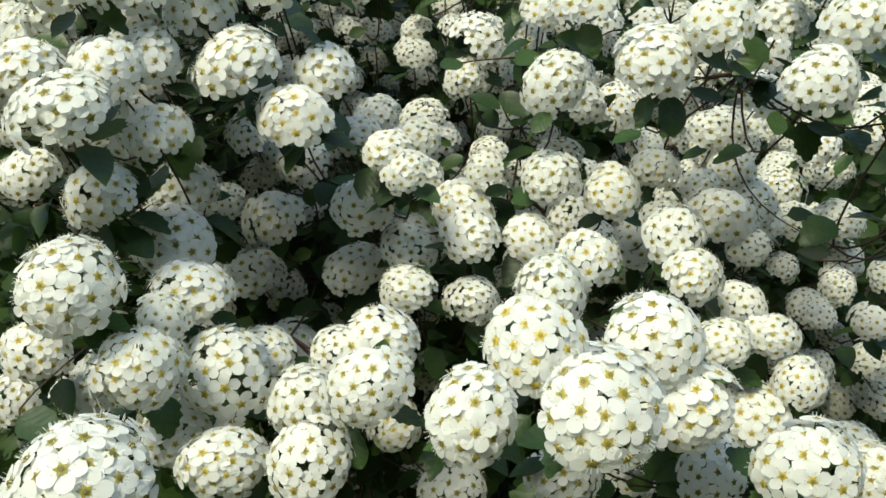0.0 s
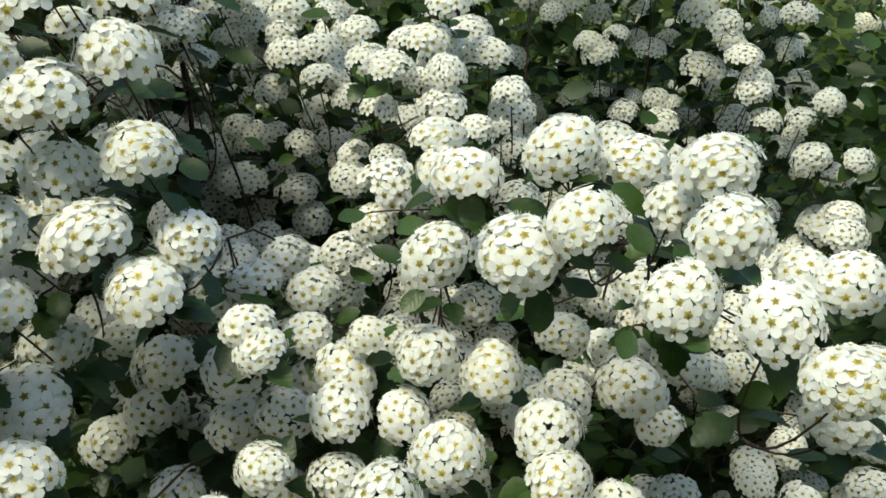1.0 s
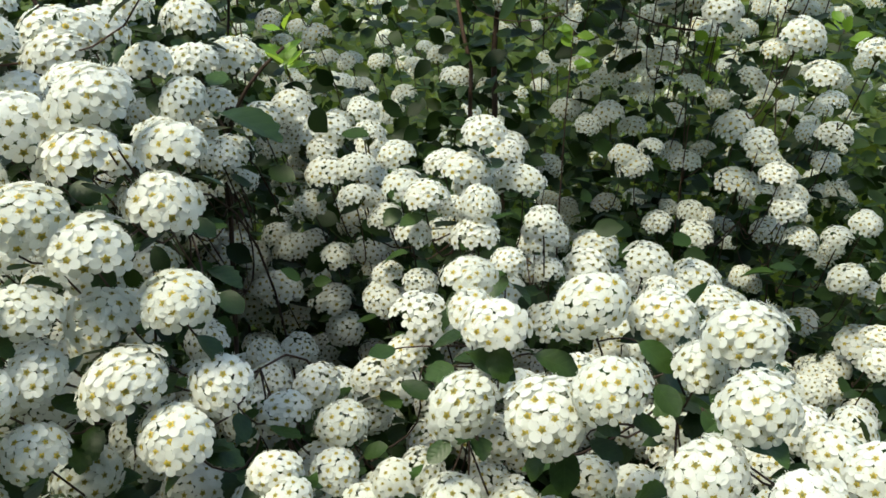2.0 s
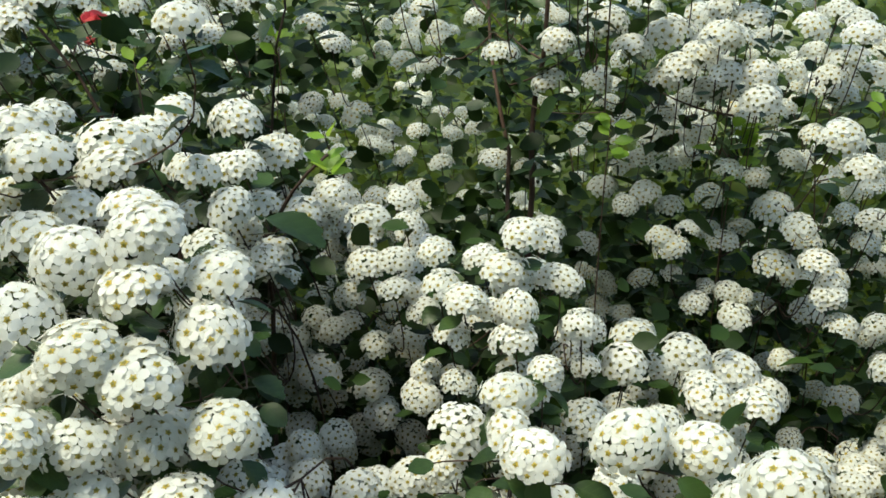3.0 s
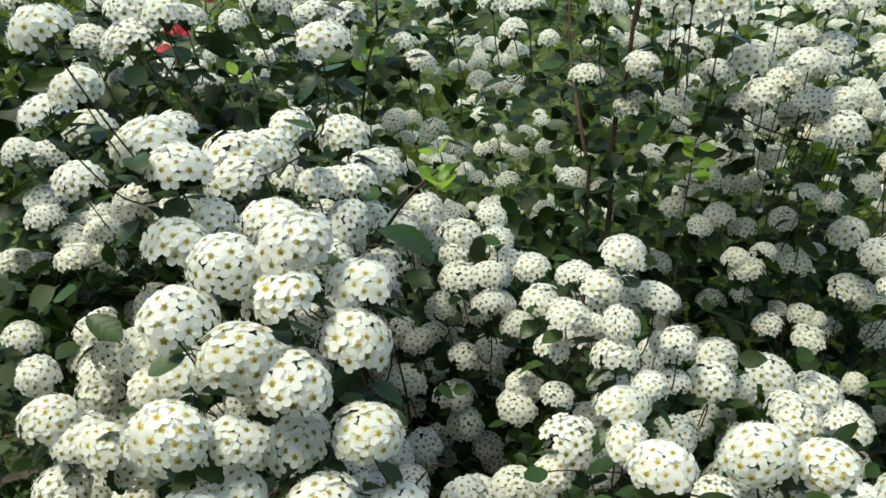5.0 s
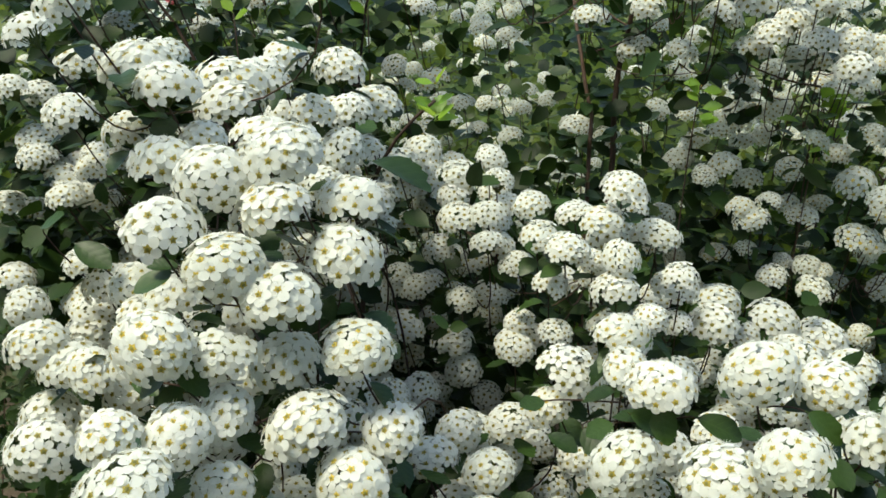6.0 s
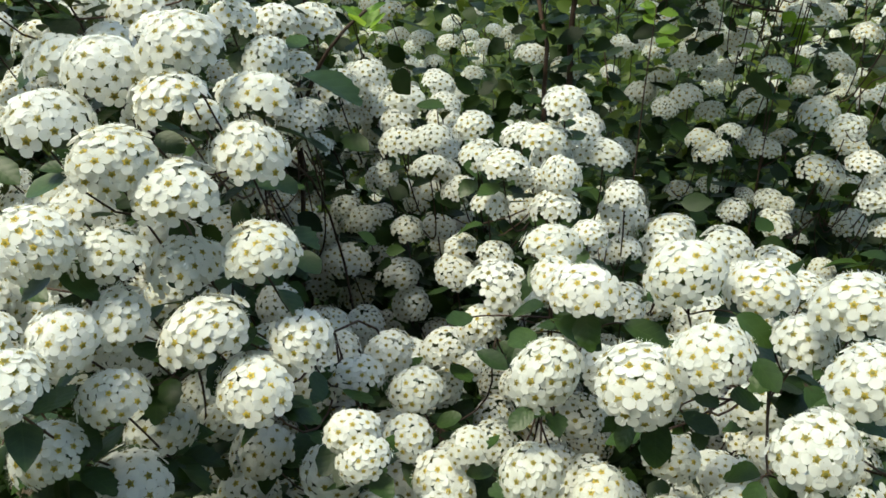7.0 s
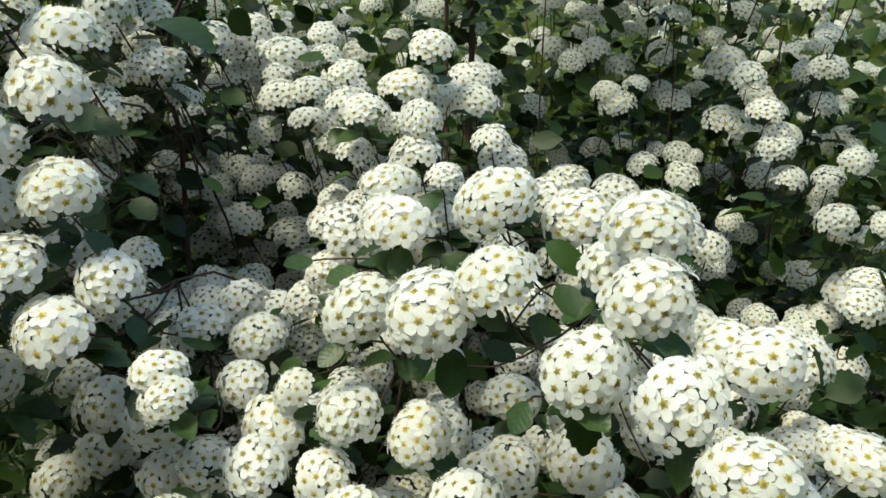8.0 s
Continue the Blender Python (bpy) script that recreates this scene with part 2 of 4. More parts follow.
LEAVES_YOUNG = [leaf_mesh(40 + k, LEAF_YOUNG) for k in range(4)]


def part(name, mesh, parent, m, label=""):
    """One mesh object under a thing or a part, at the pose m in the parent's own space."""
    ob = new(name, mesh)
    ob.parent = parent
    ob.matrix_basis = m
    return tagged(ob, label)


def thing(name, m, label, category, group="", kind=""):
    ob = new(name)
    ob.empty_display_size = 0.05
    ob.matrix_basis = m
    return tagged(ob, label, category, group, kind)


def grown(p, way, up, size):
    """The pose of a leaf at p that grows along way, its face turned to up."""
    x = Vector(way).normalized()
    y = Vector(up).cross(x)
    y = y.normalized() if y.length > 1e-4 else Vector((0, 1, 0))
    z = x.cross(y)
    return Matrix.LocRotScale(p, Matrix((x, y, z)).transposed().to_quaternion(), (size, size, size))


# points near the camera's path, low and high: few leaves that would hide a flower head from there are kept
VIEW_POINTS = np.array([(0.03, 0.0, 1.0), (0.10, 0.05, 1.12), (0.08, 0.04, 1.22)])
BLOOMS = []


def before_bloom(p, margin=1.0, rear=False):
    """Whether a leaf at p would hide a flower head from the camera's side."""
    blooms = BLOOMS[int(rear)]
    p = np.array(p)
    for eye in VIEW_POINTS:
        way = p - eye
        far = np.linalg.norm(way)
        way = way / far
        off = blooms[:, :3] - eye
        deep = off @ way
        wide = np.linalg.norm(off - deep[:, None] * way, axis=1)
        hit = (deep > far + 0.004) & (wide < (blooms[:, 3] + 0.010) * margin)
        if hit.any():
            return True
    return False


def add_head(parent, root, p, r, level, rng):
    """A flower head at p with its centres and pedicels, facing up and outwards. Returns its axis."""
    # the higher heads stand upright as flat domes, the lower ones nod outwards and are rounder
    high = min(1.0, max(0.0, (p.z - 0.99) / 0.13 - max(0.0, p.x) * 1.2 * (p.y < 0.62) + 0.55 * (p.y > 0.64)))
    axis = Vector((rng.gauss(0, 0.16), -0.66 + 0.26 * high + rng.gauss(0, 0.12), 0.80 + rng.gauss(0, 0.1))).normalized()
    petals, hearts, stalks = rng.choice(HEADS[level][int(rng.random() < 0.1 + 0.8 * high)])
    turn = axis.to_track_quat("Z", "Y") @ Euler((0, 0, rng.uniform(0, 6.28))).to_quaternion()
    s = (1.0, 1.04, 0.98)[level] * r / HEAD
    m = Matrix.LocRotScale(p - root - axis * r * 0.20, turn, (s * rng.uniform(0.90, 1.16), s * rng.uniform(0.90, 1.16), s * rng.uniform(0.88, 1.05)))
    head = part("flower_head", petals, parent, m)
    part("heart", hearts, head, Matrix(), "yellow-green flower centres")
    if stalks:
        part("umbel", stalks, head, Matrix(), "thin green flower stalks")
    return axis


def flowering_branch(label, base, over, heads, seed, leaves=3):
    """A cane from its foot on the ground past `over` to its flower heads (x, y, z, radius), each on a short stalk with leaves under it."""
    rng = random.Random(seed)
    root = Vector((base[0], base[1], 0))
    top = thing("flowering_branch", Matrix.Translation(root), label, "branch", "flowering branches of the spirea shrub")
    pts = [Vector(h[:3]) for h in heads]
    mid = sum(pts, Vector()) / len(pts)
    low = Vector((0, 0.14, -0.085))
    ends = sorted(pts, key=lambda p: (p - Vector(over)).length)
    tip = ends[-1] + low
    cane = bow(root, Vector((over[0] * 0.95, over[1] + 0.34, over[2] * 1.02)), Vector(over), 14)
    arch = bow(Vector(over), mid + low * 1.3, tip, 10)
    wood = Build()
    tube(wood, [p - root for p in cane + arch[1:]], 0.0015 if mid.y < 0.8 else 0.0012, 0.0004, 6)
    part("cane", wood.mesh("cane", [BARK]), top, Matrix(), "thin brown woody cane")
    spine = cane[6:] + arch
    stems = list(spine)
    # half hidden heads sit deeper between those of the front
    behind_them = []
    for x, y, z, r in heads:
        if 0.56 < y < 1.0 and rng.random() < 0.62:
            behind_them.append((x + rng.gauss(0, 0.022), y + rng.uniform(0.025, 0.065), z - 0.012 + rng.gauss(0, 0.016), r * rng.uniform(0.85, 1.0)))
    for k, (x, y, z, r) in enumerate(list(heads) + behind_them):
        p = Vector((x, y, z))
        level = 0 if y < 0.60 else 1 if y < 0.98 else 2
        axis = add_head(top, root, p, r, level, rng)
        foot = p - axis * r * 0.62
        near = min(spine, key=lambda q: (q - foot).length + max(0, q.z - foot.z) * 2 + max(0, foot.y + 0.01 - q.y) * 3)
        if y > 0.7 and (near - foot).length > 0.09:
            near = foot + Vector((rng.gauss(0, 0.01), 0.065, -0.05))
        way = near - foot
        stem = Build()
        bend = foot - axis * min(0.03, way.length * 0.35) + Vector((0, 0.07, -0.05)) * min(1.0, way.length / 0.08)
        line = bow(foot, bend, near, 7)
        stems += line[1:]
        tube(stem, [q - root for q in line], 0.0006, 0.0008, 5)
        part("flower_stalk", stem.mesh("flower_stalk", [STALK if way.length < 0.05 else BARK]), top, Matrix())
        turn = rng.uniform(0, 6.28)
        for j in range(leaves + (rng.random() < 0.5) if k < len(heads) else 0):
            # the first ones form a loose whorl right under the head, the others sit lower on the stalk
            q = line[0].lerp(line[2], rng.uniform(0.1, 0.8)) if j < 3 else rng.choice(line[2:5])
            a = turn + j * 2.1 + rng.uniform(-0.5, 0.5)
            out = Vector((math.cos(a), 0.9 * math.sin(a), rng.uniform(-0.45, 0.2)))
            size = rng.uniform(0.019, 0.031)
            if j < 4 and y < 0.75:
                # under the nearer heads the whorl lies across the stalk and reaches past the rim
                across, along, _ = frame_of(axis, a)
                out, size = across - axis * rng.uniform(0.0, 0.35), rng.uniform(0.021, 0.028)
                q = line[0].lerp(line[1], rng.uniform(0.0, 0.6))
            up = Vector((rng.uniform(-0.4, 0.4), rng.uniform(-0.6, 0.1), 1))
            if rng.random() > 0.1 and before_bloom(q + out.normalized() * size * 0.6, margin=0.5 if y > 0.75 else 0.22 if j < 3 else 0.35):
                continue
            part("leaf", rng.choice(LEAVES), top, grown(q - root, out, up, size))
    BUILT[seed] = top, root, stems
    return top


# ---------------------------------------------------------------- the shrub, branch by branch
CORE, BRANCHES, BUILT = [], [], {}


def branch(*told):
    CORE.extend(h for h in told[3])
    BRANCHES.append(told)


branch("drooping branch with white flower heads and green leaves", (-0.06, 0.79), (-0.077, 0.482, 0.861), [
    (-0.144, 0.364, 0.930, 0.0212), (-0.111, 0.418, 0.909, 0.0204), (-0.119, 0.398, 0.902, 0.0135), (-0.122, 0.369, 0.888, 0.0212),
    (0.023, 0.318, 0.885, 0.0212), (-0.020, 0.358, 0.883, 0.0179), (-0.111, 0.290, 0.880, 0.0212), (-0.020, 0.425, 0.878, 0.0202),
    (-0.092, 0.407, 0.872, 0.0236), (-0.082, 0.434, 0.870, 0.0162), (-0.055, 0.389, 0.862, 0.0189), (-0.048, 0.360, 0.848, 0.0212),
    (-0.090, 0.373, 0.840, 0.0189), (-0.124, 0.412, 0.834, 0.0189), (-0.041, 0.425, 0.872, 0.0157),
], 200, 7)
branch("drooping branch with white flower heads and green leaves", (0.10, 0.82), (0.132, 0.509, 0.848), [
    (0.139, 0.476, 0.915, 0.0181), (0.089, 0.460, 0.908, 0.0172), (0.099, 0.353, 0.901, 0.0212), (0.050, 0.353, 0.901, 0.0212),
    (0.068, 0.290, 0.900, 0.0212), (0.144, 0.452, 0.897, 0.0159), (0.176, 0.472, 0.874, 0.0147), (0.113, 0.346, 0.872, 0.0212),
    (0.155, 0.434, 0.866, 0.0129), (0.186, 0.449, 0.864, 0.0143), (0.152, 0.323, 0.856, 0.0212), (0.085, 0.425, 0.855, 0.0158),
    (0.197, 0.437, 0.842, 0.0155), (0.067, 0.383, 0.825, 0.0189), (0.177, 0.435, 0.824, 0.0189), (0.134, 0.383, 0.823, 0.0189),
    (0.239, 0.440, 0.785, 0.0189), (0.064, 0.411, 0.905, 0.0185),
], 201, 7)
branch("arching branch crowded with white flower heads and dark leaves", (-0.11, 0.86), (-0.143, 0.546, 0.988), [
    (-0.153, 0.419, 1.060, 0.0210), (-0.129, 0.442, 1.053, 0.0190), (-0.178, 0.466, 1.044, 0.0189), (-0.194, 0.480, 1.036, 0.0189),
    (-0.125, 0.446, 1.022, 0.0177), (-0.163, 0.398, 1.018, 0.0168), (-0.139, 0.417, 1.016, 0.0176), (-0.143, 0.382, 1.002, 0.0200),
    (-0.175, 0.486, 0.992, 0.0183), (-0.124, 0.437, 0.985, 0.0170), (-0.149, 0.423, 0.957, 0.0189), (-0.135, 0.500, 0.947, 0.0191),
    (-0.132, 0.467, 0.926, 0.0211), (-0.185, 0.430, 0.968, 0.0142),
], 202, 7)
branch("sunlit branch with creamy white flower heads and leaves", (0.15, 0.87), (0.200, 0.557, 0.995), [
    (0.145, 0.507, 1.055, 0.0199), (0.216, 0.474, 1.048, 0.0201), (0.185, 0.526, 1.046, 0.0185), (0.152, 0.452, 1.026, 0.0190),
    (0.216, 0.439, 1.023, 0.0178), (0.202, 0.499, 1.024, 0.0161), (0.124, 0.458, 1.009, 0.0204), (0.247, 0.437, 1.005, 0.0139),
    (0.219, 0.575, 1.008, 0.0189), (0.256, 0.409, 1.008, 0.0152), (0.225, 0.400, 0.996, 0.0176), (0.192, 0.426, 0.997, 0.0185),
    (0.248, 0.383, 0.976, 0.0164), (0.271, 0.445, 0.937, 0.0190),
], 203, 7)
branch("arching branch crowded with white flower heads and dark leaves", (-0.04, 0.89), (-0.058, 0.575, 0.992), [
    (-0.066, 0.472, 1.055, 0.0204), (-0.106, 0.473, 1.045, 0.0201), (-0.114, 0.508, 1.041, 0.0192), (-0.085, 0.454, 1.016, 0.0202),
    (-0.047, 0.485, 1.009, 0.0186), (-0.060, 0.459, 0.989, 0.0199), (-0.014, 0.472, 0.967, 0.0149), (-0.005, 0.463, 0.957, 0.0131),
], 204, 7)
branch("arching branch crowded with white flower heads and dark leaves", (-0.09, 0.91), (-0.120, 0.595, 1.102), [
    (-0.142, 0.525, 1.168, 0.0189), (-0.112, 0.481, 1.157, 0.0224), (-0.149, 0.472, 1.143, 0.0224), (-0.081, 0.506, 1.134, 0.0216),
    (-0.116, 0.471, 1.128, 0.0229), (-0.146, 0.572, 1.123, 0.0161), (-0.168, 0.450, 1.115, 0.0231), (-0.078, 0.487, 1.104, 0.0222),
    (-0.129, 0.445, 1.098, 0.0210), (-0.101, 0.457, 1.084, 0.0217), (-0.155, 0.549, 1.075, 0.0172),
], 205, 7)
branch("drooping branch with white flower heads and green leaves", (-0.14, 0.93), (-0.186, 0.615, 0.804), [
    (-0.209, 0.453, 0.868, 0.0189), (-0.146, 0.460, 0.859, 0.0189), (-0.161, 0.599, 0.845, 0.0189), (-0.202, 0.485, 0.828, 0.0189),
    (-0.211, 0.539, 0.823, 0.0189), (-0.157, 0.490, 0.809, 0.0189), (-0.271, 0.529, 0.810, 0.0189), (-0.155, 0.541, 0.796, 0.0199),
    (-0.137, 0.515, 0.786, 0.0161), (-0.240, 0.522, 0.777, 0.0189),
], 206, 7)
branch("arching branch crowded with white flower heads and dark leaves", (0.05, 0.95), (0.070, 0.637, 0.958), [
    (0.074, 0.584, 1.056, 0.0163), (0.096, 0.513, 1.041, 0.0192), (0.077, 0.556, 1.039, 0.0146), (0.042, 0.607, 1.022, 0.0222),
    (0.079, 0.505, 0.998, 0.0194), (0.108, 0.597, 0.979, 0.0198), (0.037, 0.522, 0.947, 0.0144), (0.075, 0.498, 0.945, 0.0184),
    (0.110, 0.504, 0.935, 0.0179), (0.025, 0.522, 0.924, 0.0198), (0.028, 0.490, 0.916, 0.0178), (0.061, 0.497, 0.912, 0.0161),
], 207, 7)
branch("arching branch crowded with white flower heads and dark leaves", (-0.00, 0.95), (-0.001, 0.644, 0.913), [
    (-0.031, 0.609, 0.973, 0.0180), (-0.001, 0.662, 0.968, 0.0185), (-0.044, 0.575, 0.965, 0.0181), (-0.003, 0.569, 0.962, 0.0175),
    (-0.001, 0.541, 0.941, 0.0159), (-0.034, 0.506, 0.933, 0.0178), (0.028, 0.562, 0.919, 0.0189), (-0.008, 0.511, 0.905, 0.0165),
    (-0.007, 0.464, 0.893, 0.0151), (0.028, 0.484, 0.878, 0.0158),
], 208, 7)
branch("arching branch crowded with white flower heads and dark leaves", (-0.17, 0.96), (-0.232, 0.650, 1.192), [
    (-0.123, 0.541, 1.280, 0.0165), (-0.246, 0.442, 1.267, 0.0189), (-0.275, 0.516, 1.245, 0.0166), (-0.317, 0.539, 1.230, 0.0189),
    (-0.263, 0.579, 1.215, 0.0273), (-0.216, 0.533, 1.198, 0.0245), (-0.205, 0.600, 1.194, 0.0237), (-0.290, 0.610, 1.171, 0.0194),
    (-0.197, 0.550, 1.166, 0.0172), (-0.202, 0.514, 1.149, 0.0245), (-0.269, 0.626, 1.228, 0.0203),
], 209, 7)
branch("arching branch crowded with white flower heads and dark leaves", (-0.17, 0.97), (-0.221, 0.657, 0.998), [
    (-0.213, 0.540, 1.064, 0.0189), (-0.270, 0.589, 1.063, 0.0189), (-0.182, 0.589, 1.047, 0.0189), (-0.251, 0.566, 1.042, 0.0189),
    (-0.297, 0.519, 1.028, 0.0189), (-0.202, 0.621, 1.025, 0.0173), (-0.274, 0.524, 1.018, 0.0189), (-0.250, 0.511, 1.017, 0.0202),
    (-0.164, 0.560, 1.010, 0.0160), (-0.144, 0.591, 1.009, 0.0189), (-0.246, 0.568, 1.004, 0.0170), (-0.234, 0.531, 1.002, 0.0189),
    (-0.188, 0.589, 0.999, 0.0165), (-0.216, 0.607, 0.996, 0.0189), (-0.168, 0.525, 0.982, 0.0198), (-0.284, 0.518, 0.982, 0.0189),
    (-0.256, 0.474, 0.979, 0.0189),
], 210, 7)
branch("drooping branch with white flower heads and green leaves", (-0.03, 0.98), (-0.042, 0.675, 0.807), [
    (-0.012, 0.597, 0.891, 0.0189), (-0.047, 0.544, 0.885, 0.0196), (-0.006, 0.634, 0.878, 0.0189), (-0.047, 0.641, 0.861, 0.0193),
    (-0.088, 0.540, 0.835, 0.0189), (-0.024, 0.553, 0.832, 0.0189), (-0.108, 0.592, 0.804, 0.0189), (-0.064, 0.540, 0.799, 0.0165),
    (-0.025, 0.532, 0.781, 0.0185), (-0.027, 0.676, 0.778, 0.0189), (-0.079, 0.553, 0.773, 0.0173), (0.012, 0.474, 0.766, 0.0189),
], 211, 7)
branch("drooping branch with white flower heads and green leaves", (0.09, 1.00), (0.124, 0.692, 0.835), [
    (0.152, 0.568, 0.935, 0.0162), (0.194, 0.565, 0.905, 0.0220), (0.155, 0.556, 0.901, 0.0178), (0.104, 0.609, 0.897, 0.0196),
    (0.135, 0.553, 0.892, 0.0189), (0.210, 0.556, 0.884, 0.0146), (0.113, 0.630, 0.874, 0.0194), (0.138, 0.611, 0.864, 0.0198),
    (0.082, 0.552, 0.861, 0.0242), (0.079, 0.635, 0.843, 0.0169), (0.062, 0.582, 0.817, 0.0197), (0.091, 0.615, 0.811, 0.0189),
    (0.086, 0.593, 0.791, 0.0189), (0.131, 0.668, 0.783, 0.0189), (0.141, 0.575, 0.717, 0.0189),
], 212, 7)
branch("drooping branch with white flower heads and green leaves", (0.21, 1.05), (0.280, 0.744, 0.802), [
    (0.343, 0.573, 0.913, 0.0189), (0.262, 0.679, 0.874, 0.0183), (0.294, 0.690, 0.871, 0.0173), (0.281, 0.680, 0.834, 0.0155),
    (0.309, 0.589, 0.819, 0.0158), (0.327, 0.681, 0.815, 0.0155), (0.233, 0.618, 0.804, 0.0184), (0.301, 0.674, 0.803, 0.0189),
    (0.222, 0.668, 0.779, 0.0189), (0.246, 0.657, 0.748, 0.0163), (0.282, 0.546, 0.745, 0.0189),
], 213, 5)
branch("leafy branch with dense white flower heads half in shade", (-0.21, 1.07), (-0.285, 0.759, 0.961), [
    (-0.313, 0.623, 1.056, 0.0189), (-0.358, 0.588, 1.039, 0.0183), (-0.263, 0.663, 1.026, 0.0189), (-0.342, 0.645, 1.014, 0.0189),
    (-0.235, 0.686, 1.010, 0.0162), (-0.351, 0.735, 0.993, 0.0164), (-0.327, 0.655, 0.991, 0.0196), (-0.260, 0.708, 0.984, 0.0173),
    (-0.290, 0.622, 0.979, 0.0169), (-0.253, 0.616, 0.968, 0.0185), (-0.288, 0.737, 0.961, 0.0174), (-0.306, 0.571, 0.956, 0.0189),
    (-0.275, 0.665, 0.948, 0.0189), (-0.221, 0.654, 0.946, 0.0190), (-0.302, 0.705, 0.939, 0.0186), (-0.296, 0.620, 0.936, 0.0189),
    (-0.246, 0.672, 0.892, 0.0170), (-0.321, 0.608, 1.073, 0.0168),
], 214, 5)
branch("arching branch crowded with white flower heads and dark leaves", (-0.07, 1.07), (-0.095, 0.760, 0.904), [
    (-0.124, 0.630, 0.965, 0.0189), (-0.086, 0.669, 0.955, 0.0189), (-0.029, 0.642, 0.950, 0.0172), (-0.129, 0.731, 0.945, 0.0189),
    (-0.088, 0.627, 0.943, 0.0189), (-0.008, 0.708, 0.944, 0.0189), (-0.006, 0.674, 0.932, 0.0164), (-0.165, 0.610, 0.931, 0.0189),
    (-0.131, 0.691, 0.928, 0.0189), (-0.141, 0.588, 0.921, 0.0158), (-0.098, 0.560, 0.917, 0.0211), (-0.037, 0.632, 0.909, 0.0189),
    (-0.144, 0.721, 0.898, 0.0189), (-0.040, 0.698, 0.897, 0.0189), (-0.205, 0.663, 0.890, 0.0189), (-0.112, 0.757, 0.882, 0.0189),
    (-0.123, 0.597, 0.870, 0.0211),
], 215, 5)
branch("arching branch crowded with white flower heads and dark leaves", (-0.13, 1.08), (-0.168, 0.772, 1.134), [
    (-0.199, 0.682, 1.236, 0.0215), (-0.163, 0.714, 1.232, 0.0235), (-0.204, 0.645, 1.215, 0.0252), (-0.145, 0.762, 1.208, 0.0235),
    (-0.213, 0.716, 1.195, 0.0162), (-0.137, 0.663, 1.194, 0.0184), (-0.149, 0.616, 1.191, 0.0193), (-0.128, 0.623, 1.166, 0.0192),
    (-0.183, 0.602, 1.159, 0.0180), (-0.175, 0.712, 1.158, 0.0170), (-0.184, 0.679, 1.157, 0.0159), (-0.245, 0.647, 1.151, 0.0190),
    (-0.270, 0.659, 1.145, 0.0175), (-0.119, 0.677, 1.127, 0.0189), (-0.150, 0.682, 1.122, 0.0159), (-0.124, 0.718, 1.109, 0.0161),
    (-0.130, 0.606, 1.097, 0.0185), (-0.178, 0.663, 1.091, 0.0189), (-0.177, 0.701, 1.068, 0.0189), (-0.164, 0.651, 1.049, 0.0189),
    (-0.134, 0.606, 1.140, 0.0177),
], 216, 5)
branch("arching branch crowded with white flower heads and dark leaves", (0.17, 1.11), (0.225, 0.804, 0.919), [
    (0.256, 0.746, 1.015, 0.0189), (0.225, 0.779, 1.009, 0.0226), (0.182, 0.762, 0.992, 0.0189), (0.202, 0.735, 0.983, 0.0189),
    (0.145, 0.667, 0.973, 0.0189), (0.212, 0.635, 0.954, 0.0189), (0.329, 0.649, 0.946, 0.0189), (0.273, 0.765, 0.943, 0.0189),
    (0.314, 0.707, 0.930, 0.0189), (0.219, 0.628, 0.926, 0.0189), (0.190, 0.736, 0.913, 0.0177), (0.185, 0.641, 0.903, 0.0189),
    (0.224, 0.682, 0.895, 0.0189), (0.294, 0.725, 0.891, 0.0214), (0.164, 0.686, 0.863, 0.0189), (0.200, 0.705, 0.850, 0.0189),
], 217, 5)
branch("drooping branch with white flower heads and green leaves", (0.27, 1.11), (0.354, 0.805, 0.731), [
    (0.383, 0.707, 0.818, 0.0189), (0.419, 0.740, 0.797, 0.0189), (0.400, 0.698, 0.774, 0.0189), (0.359, 0.676, 0.755, 0.0185),
    (0.314, 0.687, 0.745, 0.0189), (0.384, 0.704, 0.707, 0.0219), (0.244, 0.707, 0.637, 0.0183),
], 218, 5)
branch("arching branch crowded with white flower heads and dark leaves", (0.04, 1.12), (0.047, 0.814, 1.064), [
    (0.070, 0.718, 1.146, 0.0189), (-0.004, 0.746, 1.128, 0.0175), (0.056, 0.716, 1.119, 0.0205), (0.073, 0.760, 1.112, 0.0175),
    (0.101, 0.739, 1.110, 0.0169), (0.008, 0.712, 1.104, 0.0166), (0.031, 0.679, 1.099, 0.0170), (0.072, 0.680, 1.095, 0.0157),
    (0.050, 0.698, 1.090, 0.0131), (-0.015, 0.764, 1.077, 0.0161), (0.021, 0.696, 1.070, 0.0160), (0.070, 0.678, 1.071, 0.0179),
    (0.049, 0.774, 1.071, 0.0160), (0.096, 0.650, 1.055, 0.0142), (0.027, 0.694, 1.032, 0.0154), (0.081, 0.703, 1.024, 0.0173),
    (-0.007, 0.718, 1.015, 0.0162),
], 219, 5)
branch("arching branch crowded with white flower heads and dark leaves", (-0.30, 1.13), (-0.400, 0.825, 1.133), [
    (-0.404, 0.716, 1.234, 0.0211), (-0.485, 0.730, 1.210, 0.0189), (-0.377, 0.663, 1.187, 0.0242), (-0.475, 0.752, 1.169, 0.0189),
    (-0.328, 0.725, 1.162, 0.0175), (-0.465, 0.739, 1.149, 0.0189), (-0.303, 0.686, 1.146, 0.0189), (-0.389, 0.712, 1.142, 0.0168),
    (-0.446, 0.754, 1.131, 0.0189), (-0.413, 0.731, 1.119, 0.0159), (-0.411, 0.704, 1.115, 0.0189), (-0.364, 0.757, 1.072, 0.0172),
], 220, 5)
